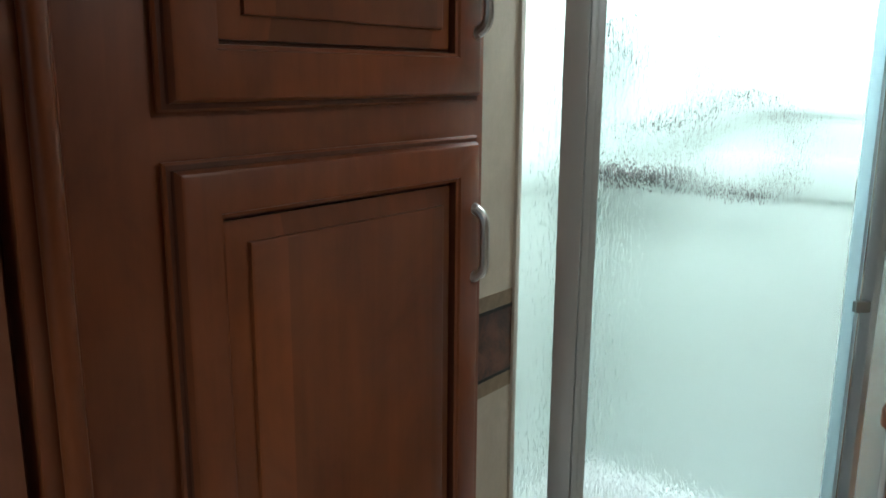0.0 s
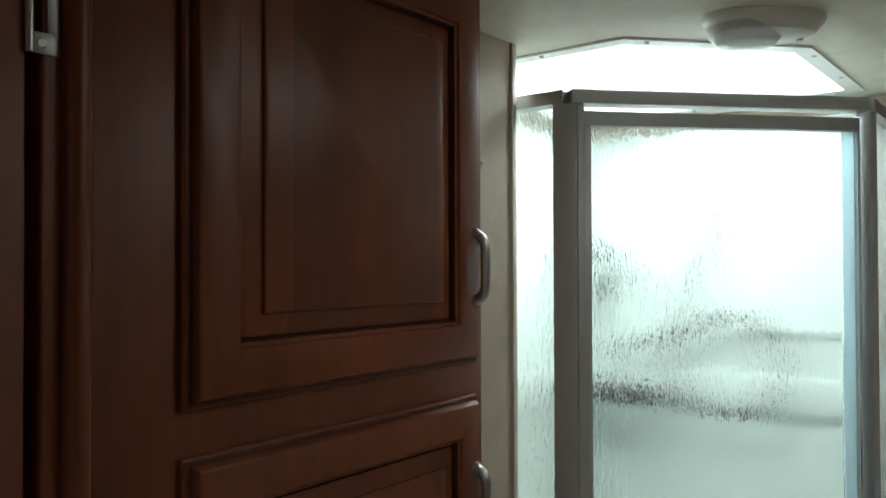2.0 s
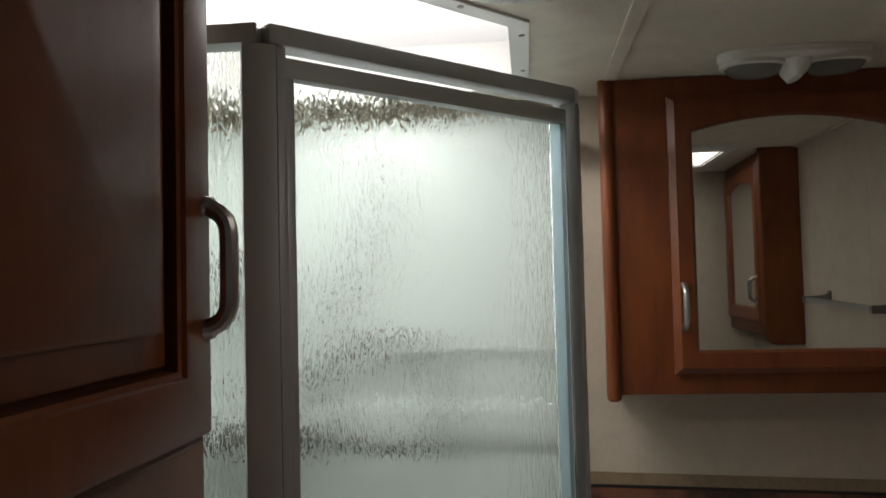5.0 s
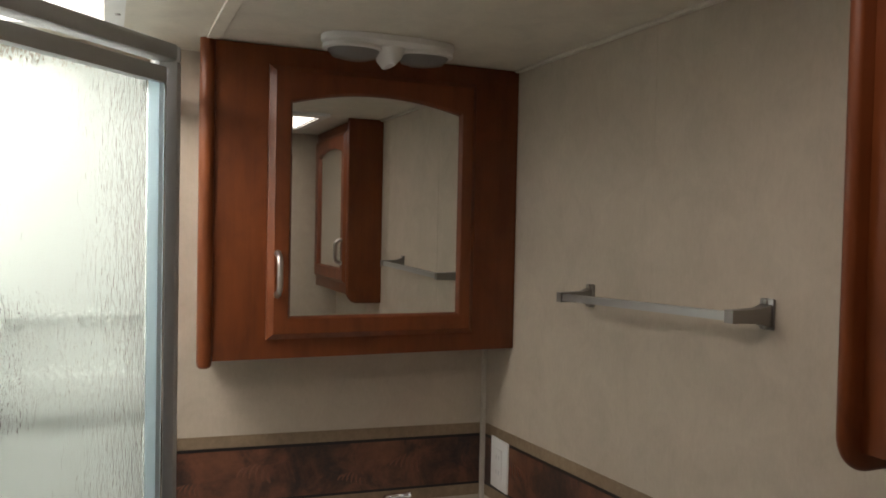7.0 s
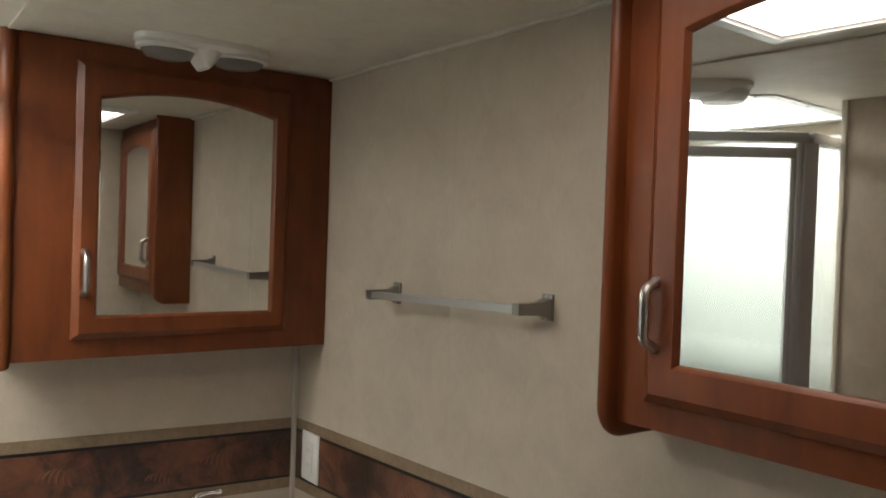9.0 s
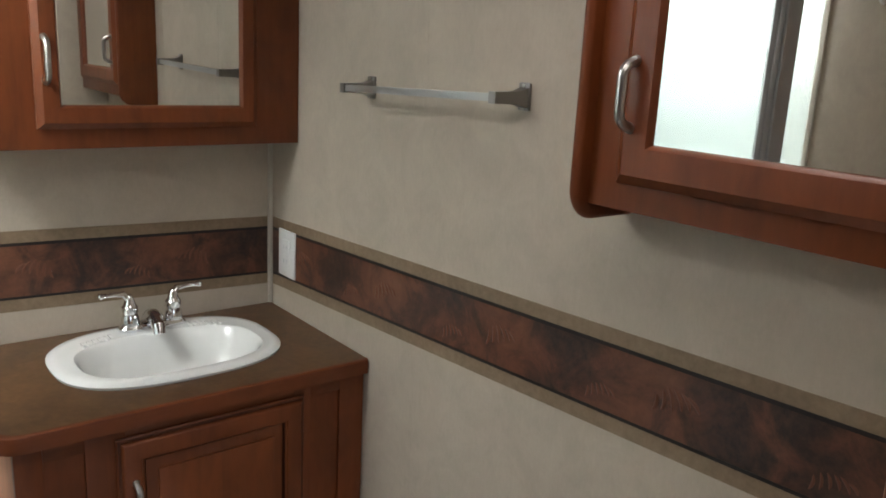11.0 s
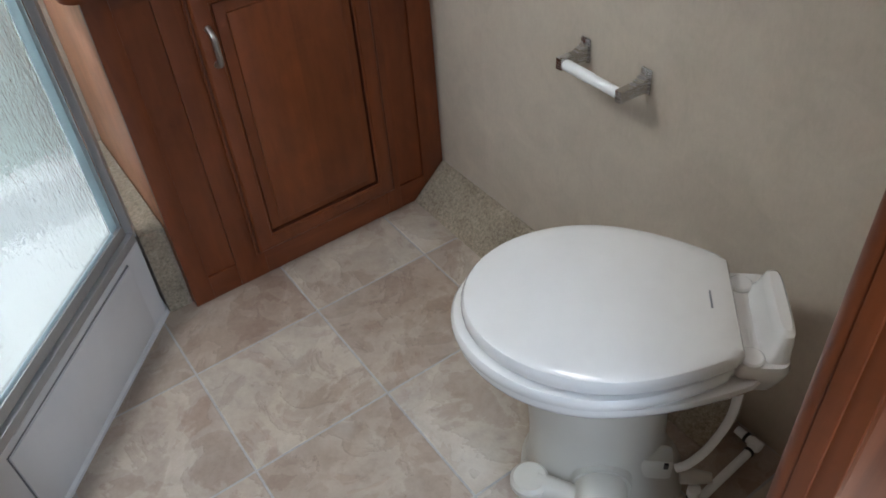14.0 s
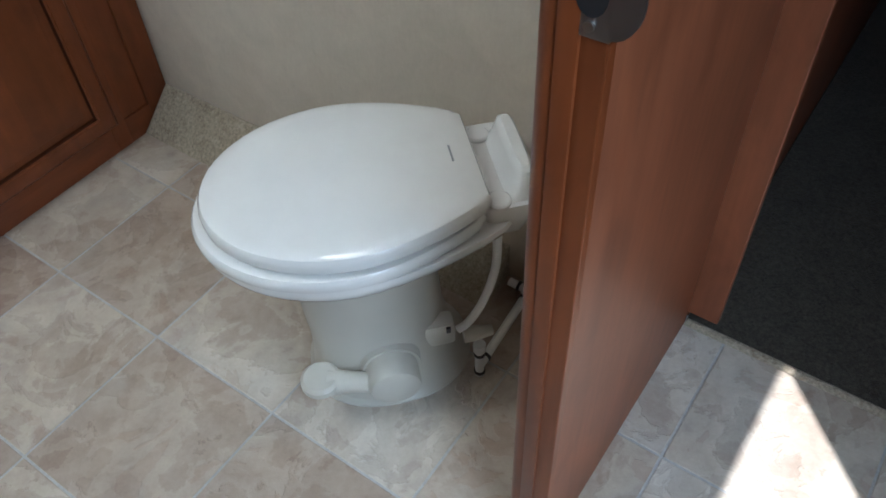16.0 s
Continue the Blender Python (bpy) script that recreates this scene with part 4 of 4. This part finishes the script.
surround = thing("shower_surround", (-1.25, -0.02, 0.245), "moulded white shower wall panels with shelf ledges", "shower wall")
part("back_panel", box(LEFT + 0.012, -0.815, -0.014, -0.003, BT, FT + 0.05, 0.003), SHOWER_WHITE, surround)
part("side_panel", box(LEFT + 0.001, LEFT + 0.0115, -0.850, -0.014, BT, FT + 0.05, 0.003), SHOWER_WHITE, surround)
part("ledge", box(LEFT + 0.0118, -0.816, -0.025, -0.0145, 1.125, 1.222, 0.005), SHOWER_WHITE, surround)
part("ledge", box(LEFT + 0.0118, LEFT + 0.022, -0.848, -0.0255, 1.125, 1.222, 0.005), SHOWER_WHITE, surround)

part("ledge", box(-1.20, -0.817, -0.022, -0.0145, 1.330, 1.346, 0.003), SHOWER_WHITE, surround)

mixer = thing("shower_faucet", (-1.5, -0.05, 1.13), "dark shower valve with looping hose and hand shower", "shower faucet")
part("valve_body", tube([(-1.57, -0.090, 1.155), (-1.40, -0.090, 1.155)], 0.024, 16), DARK_GREY, mixer)
for x in (-1.55, -1.42):
    part("valve_mount", tube([(x, -0.036, 1.155), (x, -0.090, 1.155)], 0.016, 14), CHROME, mixer)
for x in (-1.59, -1.38):
    part("valve_knob", tube([(x - 0.018, -0.090, 1.155), (x + 0.018, -0.090, 1.155)], 0.031, 14), DARK_GREY, mixer)
part("wall_clip", box(-1.56, -1.515, -0.055, -0.0145, 1.45, 1.50, 0.004), GREY_PLASTIC, mixer)
part("hand_shower", tube([(-1.54, -0.065, 1.40), (-1.54, -0.070, 1.47), (-1.54, -0.085, 1.53), (-1.54, -0.125, 1.54), (-1.54, -0.135, 1.53)], [0.013, 0.014, 0.018, 0.034, 0.036], 16), DARK_GREY, mixer)


def curve(points, steps=6):
    """A smooth line through the points."""
    p = [Vector(q) for q in points]
    p = [2 * p[0] - p[1]] + p + [2 * p[-1] - p[-2]]
    out = []
    for a, b, c, d in zip(p, p[1:], p[2:], p[3:]):
        for k in range(steps):
            t = k / steps
            out.append(0.5 * (2 * b + (c - a) * t + (2 * a - 5 * b + 4 * c - d) * t * t + (3 * b - a - 3 * c + d) * t ** 3))
    return out + [p[-2]]


loop = [(-1.50, -0.075, 1.185), (-1.50, -0.06, 1.265), (-1.366, -0.06, 1.303), (-1.272, -0.06, 1.338), (-1.183, -0.06, 1.378), (-1.086, -0.06, 1.319), (-1.080, -0.06, 1.207), (-1.157, -0.065, 1.121), (-1.312, -0.068, 1.17), (-1.342, -0.06, 1.305), (-1.302, -0.05, 1.458), (-1.255, -0.045, 1.563), (-1.217, -0.04, 1.695), (-1.225, -0.03, 1.80)]
part("hose", tube(curve(loop), 0.0095, 10), DARK_GREY, mixer, "dark grey flexible hose")
part("hose_outlet", tube([(-1.225, -0.0145, 1.80), (-1.225, -0.045, 1.80)], 0.018, 14), CHROME, mixer)

filler = structure("trim_shower_filler", box(-0.7855, VX - 0.0015, -0.452, -0.002, 0.0, 0.24, 0.004), COVE, "beige flecked filler board between shower and vanity", "trim")

# ---- beige cove along the long wall ----
cv = [(-0.001, 0.0), (-0.103, 0.0), (-0.102, 0.006), (-0.006, 0.090), (-0.001, 0.090)]
structure("trim_cove", loft([[(x, y, z) for x, z in cv] for y in (VF - 0.0015, -1.46)]), COVE, "beige flecked sloping cove at the wall foot", "trim")

# ---- toilet ----
toilet = thing("toilet", (0, 0, 0), "white low camper toilet with closed lid and foot pedal", "toilet", m=pose(-0.158, -1.481, 0, 0, 0, 47))


def egg(scale, back, z, tip=0.42, wide=0.173, shift=0.0):
    """An egg outline with a straight edge towards the hinge."""
    cy, half = 0.205, 0.103
    pts = [(wide * math.cos(t), cy + (tip - cy) * math.sin(t)) for t in (math.pi * k / 26 for k in range(27))]
    side = [(half + (wide - half) * (1 - f ** 1.75), cy - (cy - back) * f) for f in (0.14, 0.28, 0.42, 0.56, 0.70, 0.84, 0.94)]
    end = [(half * 0.985, back + 0.006), (half * 0.93, back), (half * 0.5, back)]
    pts += [(-x, y) for x, y in side + end] + end[::-1] + side[::-1]
    return [(x * scale, (y - cy) * scale + cy + shift, z) for x, y in pts]


part("lid", loft([egg(0.96, 0.0, 0.431, shift=-0.008), egg(0.985, 0.0, 0.436, shift=-0.008), egg(0.987, 0.0, 0.445, shift=-0.008), egg(0.980, 0.0, 0.4525, shift=-0.008), egg(0.962, 0.0, 0.4577, shift=-0.008), egg(0.925, 0.0, 0.4608, shift=-0.008), egg(0.85, 0.0, 0.4620, shift=-0.008), egg(0.5, 0.0, 0.4630, shift=-0.008)]), PORCELAIN, toilet, "closed white lid")
part("seat", loft([egg(1.0, 0.01, 0.402), egg(1.024, 0.01, 0.406), egg(1.032, 0.01, 0.412), egg(1.026, 0.01, 0.420), egg(1.005, 0.01, 0.4255), egg(0.9, 0.01, 0.4275)]), PORCELAIN, toilet, "white seat ring")
part("badge", box(-0.018, 0.018, 0.032, 0.0350, 0.4617, 0.4632, 0.0002), GREY_PLASTIC, toilet, "small grey mark")
bowl = [egg(0.66, 0.05, 0.350), egg(0.83, 0.0, 0.357), egg(0.935, -0.022, 0.367), egg(0.99, -0.032, 0.382), egg(1.008, -0.035, 0.393), egg(1.0, -0.035, 0.4015)]
part("bowl", loft(bowl), PORCELAIN, toilet)
ped = []
for z, a, b, c in ((0.0, 0.122, 0.148, 0.165), (0.010, 0.124, 0.150, 0.165), (0.018, 0.116, 0.142, 0.165), (0.06, 0.105, 0.128, 0.172), (0.13, 0.098, 0.119, 0.180), (0.22, 0.098, 0.119, 0.185), (0.30, 0.104, 0.125, 0.190), (0.340, 0.112, 0.136, 0.193), (0.364, 0.122, 0.146, 0.195)):
    ped.append(oval(0, c, a, b, z, 2.3, 40))
part("pedestal", loft(ped), BONE, toilet, "bone-coloured pedestal")
deck = [oval(-0.004, -0.032, a, b, z, 5.0, 40) for a, b, z in ((0.080, 0.034, 0.36), (0.094, 0.044, 0.395), (0.100, 0.046, 0.418), (0.097, 0.043, 0.430))]
deck_ob = part("deck", loft(deck), PORCELAIN, toilet, "white hinge deck")
cover = [oval(-0.010, c, a, b, z, 4.0, 36) for a, b, c, z in ((0.084, 0.024, -0.052, 0.426), (0.079, 0.018, -0.057, 0.440), (0.073, 0.015, -0.060, 0.462), (0.069, 0.013, -0.061, 0.472), (0.060, 0.008, -0.061, 0.478))]
part("vacuum_breaker_cover", loft(cover), PORCELAIN, toilet, "raised white cover behind the lid")
for x, y in ((-0.084, -0.018), (0.066, -0.023)):
    part("hinge_cap", lathe([(0.019, 0.428), (0.019, 0.4335), (0.016, 0.436)], 20, x, y), PORCELAIN, deck_ob)
hub = moved(lathe([(0.046, 0.0), (0.045, 0.046), (0.042, 0.053), (0.036, 0.056), (0.012, 0.0575)], 32), pose(-0.098, 0.172, 0.100, 0, -90, 0))
hub_ob = part("pedal_hub", hub, BONE, toilet, "round bone-coloured valve cover")
ped_arm = tube([(-0.130, 0.176, 0.098), (-0.126, 0.210, 0.096), (-0.116, 0.245, 0.094), (-0.108, 0.282, 0.094)], [0.023, 0.018, 0.019, 0.024], 14)
part("pedal_arm", ped_arm, BONE, hub_ob)
part("foot_pedal", lathe([(0.026, 0.090), (0.034, 0.096), (0.034, 0.108), (0.028, 0.114)], 26, -0.106, 0.294), BONE, toilet, "round foot pedal")
part("pedal_guard", moved(lathe([(0.054, 0.0), (0.050, 0.018)], 28), pose(-0.090, 0.172, 0.100, 0, -90, 0)), BONE, hub_ob)
part("valve_box", box(-0.083, -0.045, 0.052, 0.115, 0.095, 0.152, 0.012), BONE, toilet)
part("water_fitting", tube([(-0.082, 0.040, 0.115), (-0.082, 0.016, 0.115), (-0.082, 0.002, 0.115), (-0.082, -0.012, 0.115)], [0.014, 0.014, 0.011, 0.009], 14), BONE, toilet)
part("fitting_clip", box(-0.0855, -0.0805, 0.062, 0.070, 0.134, 0.147, 0.001), DARK, toilet)
hose = [(-0.082, 0.050, 0.135), (-0.079, 0.030, 0.147), (-0.070, 0.003, 0.182), (-0.062, -0.020, 0.250), (-0.053, -0.026, 0.31), (-0.046, -0.026, 0.38)]
part("water_hose", tube(curve(hose), 0.0075, 12), WHITE, toilet, "white supply hose")

pipe = thing("water_pipe", (-0.15, -1.53, 0.03), "white plastic water pipe with dark crimp rings on the floor", "pipe")
RISER, BEND = (-0.233, -1.540), (-0.036, -1.526)
part("pipe_run", tube([(*RISER, 0.030), (*BEND, 0.030)], 0.0085, 12), WHITE, pipe)
part("pipe_riser", tube([(*RISER, 0.004), (*RISER, 0.092)], 0.0085, 12), WHITE, pipe)
part("pipe_end", tube([(*BEND, 0.0305), (-0.036, -1.482, 0.031)], 0.0085, 12), WHITE, pipe)
part("elbow", tube([(-0.036, -1.536, 0.030), (-0.036, -1.514, 0.030)], 0.0112, 14), WHITE, pipe)
part("cap", tube([(*RISER, 0.080), (*RISER, 0.097)], 0.0115, 14), WHITE, pipe)
for p, q in (((*RISER, 0.066), (*RISER, 0.072)), ((*RISER, 0.012), (*RISER, 0.019)), ((-0.214, -1.5387, 0.030), (-0.208, -1.5383, 0.030)), ((-0.062, -1.5278, 0.030), (-0.056, -1.5274, 0.030)), ((-0.036, -1.508, 0.0307), (-0.036, -1.502, 0.0308))):
    part("crimp_ring", tube([p, q], 0.0105, 14), DARK, pipe)

# ---- lamps ----
lamp = thing("ceiling_light", (-0.375, -0.292, CEIL_Z), "white double ceiling light with two ribbed lenses, switched off", "ceiling light")
body = [oval(-0.375, -0.292, a, b, z, 2.6, 40) for a, b, z in ((0.138, 0.054, CEIL_Z - 0.0005), (0.138, 0.054, CEIL_Z - 0.012), (0.128, 0.047, CEIL_Z - 0.020))]
lb = part("housing", loft(body), WHITE, lamp)
part("bridge", loft([oval(-0.375, -0.292, a, b, z, 2.2, 24) for a, b, z in ((0.034, 0.046, CEIL_Z - 0.018), (0.020, 0.042, CEIL_Z - 0.040), (0.008, 0.034, CEIL_Z - 0.052))]), WHITE, lamp)
for side in (-1, 1):
    lens = [oval(-0.375 + side * x, -0.292, a, b, z, 2.3, 32) for x, a, b, z in ((0.075, 0.054, 0.043, CEIL_Z - 0.019), (0.074, 0.052, 0.041, CEIL_Z - 0.028), (0.072, 0.044, 0.034, CEIL_Z - 0.040), (0.068, 0.020, 0.020, CEIL_Z - 0.045))]
    ob = part("lens", loft(lens), SMOKED, lamp, "greyish clear ribbed lens")
    ob.visible_shadow = False
    part("lens_rim", loft([oval(-0.375 + side * 0.075, -0.292, a, b, z, 2.3, 32) for a, b, z in ((0.060, 0.048, CEIL_Z - 0.019), (0.060, 0.048, CEIL_Z - 0.026), (0.055, 0.043, CEIL_Z - 0.028))]), WHITE, lamp)

lamp2 = thing("ceiling_light", (-0.886, -0.800, CEIL_Z), "pale grey oval ceiling light with a clear lens, switched off", "ceiling light")
turn = pose(-0.886, -0.800, 0, 0, 0, 43)
part("housing", moved(loft([oval(0, 0, a, b, z, 2.4, 40) for a, b, z in ((0.098, 0.058, CEIL_Z - 0.0005), (0.098, 0.058, CEIL_Z - 0.010), (0.080, 0.050, CEIL_Z - 0.030), (0.058, 0.036, CEIL_Z - 0.036))]), turn), WHITE, lamp2)
ob = part("lens", moved(loft([oval(-0.030, 0, a, b, z, 2.1, 36) for a, b, z in ((0.062, 0.052, CEIL_Z - 0.012), (0.060, 0.050, CEIL_Z - 0.030), (0.046, 0.038, CEIL_Z - 0.046), (0.016, 0.012, CEIL_Z - 0.051))]), turn), LENS, lamp2, "clear plastic lens")
ob.visible_shadow = False
part("switch", moved(lathe([(0.005, CEIL_Z - 0.038), (0.006, CEIL_Z - 0.034), (0.007, CEIL_Z - 0.016)], 14, 0.060, 0.0), turn), LIGHT_GREY, lamp2)

# ---- floor register ----
LOUVRE = metal("louvre_metal", (0.15, 0.145, 0.14), 0.45)
reg = thing("floor_register", (-1.085, -1.06, 0), "brushed metal floor heat register with louvres", "floor vent")
RX0, RX1, RY0, RY1 = -1.130, -1.040, -1.206, -0.914
q = [(RX0, RY0), (RX1, RY0), (RX1, RY1), (RX0, RY1)]
rb = bmesh.new()
rows = [[rb.verts.new((x, y, z)) for x, y in grown(q, g)] for g, z in ((0, 0.0035), (0, 0.006), (-0.005, 0.010), (-0.020, 0.010), (-0.022, 0.005))]
for r, s in zip(rows, rows[1:]):
    quads(rb, r, s)
part("rim", rb, metal("aged_nickel", (0.17, 0.165, 0.155), 0.5), reg)
part("well", box(RX0 + 0.02, RX1 - 0.02, RY0 + 0.02, RY1 - 0.02, 0.0035, 0.0042), DARK, reg)
for k in range(24):
    y = RY0 + 0.026 + k * 0.0104
    part("louvre", moved(box(RX0 + 0.022, RX1 - 0.022, -0.0040, 0.0040, -0.0006, 0.0006), pose(0, y, 0.0072, 48, 0, 0)), LOUVRE, reg)

# ---- floor and carpet, tile by tile ----
floor = structure("floor", join(box(LEFT - 0.06, 0.06, D_IN, 0.06, -0.05, 0.0018), box(LEFT - 0.3, 1.66, -2.81, D_IN, -0.05, 0.0018)), GROUT, "stone-look vinyl tile floor with pale joints", "floor")
carpet = structure("carpet", box(0.078, 1.6, -2.75, D_OUT - 0.009, 0.0018, 0.012, 0.003), SHADED_CARPET, "beige carpet in the next room, coloured dark for shade", "carpet")
# added edge roll: keeps the beige of the pile where light reaches it
part("binding", tube([(0.078, y, 0.008) for y in (-2.75, -2.4, -2.1, D_OUT - 0.010)], 0.008, 10), COVE, carpet, "beige roll added along the carpet edge, coloured as lit")
T, OX, OY, JOINT = 0.3040, -0.5065, -0.668, 0.0048


def tile_data(w, d):
    bm = bmesh.new()
    rows = [[bm.verts.new((x * (w / 2 - i), y * (d / 2 - i), z)) for x, y in ((-1, -1), (1, -1), (1, 1), (-1, 1))] for i, z in ((0, -0.0022), (0, -0.0008), (0.0012, 0.0))]
    for r, s in zip(rows, rows[1:]):
        quads(bm, r, s)
    bm.faces.new(rows[-1])
    bmesh.ops.recalc_face_normals(bm, faces=bm.faces[:])
    data = bpy.data.meshes.new("tile")
    bm.to_mesh(data)
    bm.free()
    data.materials.append(TILE)
    return data


KEPT = {}


def lay(x0, x1, y0, y1):
    i0, i1 = math.floor((x0 - OX) / T), math.ceil((x1 - OX) / T)
    j0, j1 = math.floor((y0 - OY) / T), math.ceil((y1 - OY) / T)
    for i in range(i0, i1):
        for j in range(j0, j1):
            a0, a1 = max(OX + i * T, x0), min(OX + (i + 1) * T, x1)
            b0, b1 = max(OY + j * T, y0), min(OY + (j + 1) * T, y1)
            w, d = a1 - a0 - JOINT, b1 - b0 - JOINT
            if w < 0.01 or d < 0.01:
                continue
            key = (round(w, 3), round(d, 3))
            if key not in KEPT:
                KEPT[key] = tile_data(w, d)
            ob = new("tile", KEPT[key])
            ob.parent = floor
            ob.location = ((a0 + a1) / 2, (b0 + b1) / 2, 0.0035)
            ob.rotation_euler.z = 0.0


lay(-1.13, 0.0, D_OUT, 0.0)
lay(-1.9, 0.078, -2.75, D_OUT)
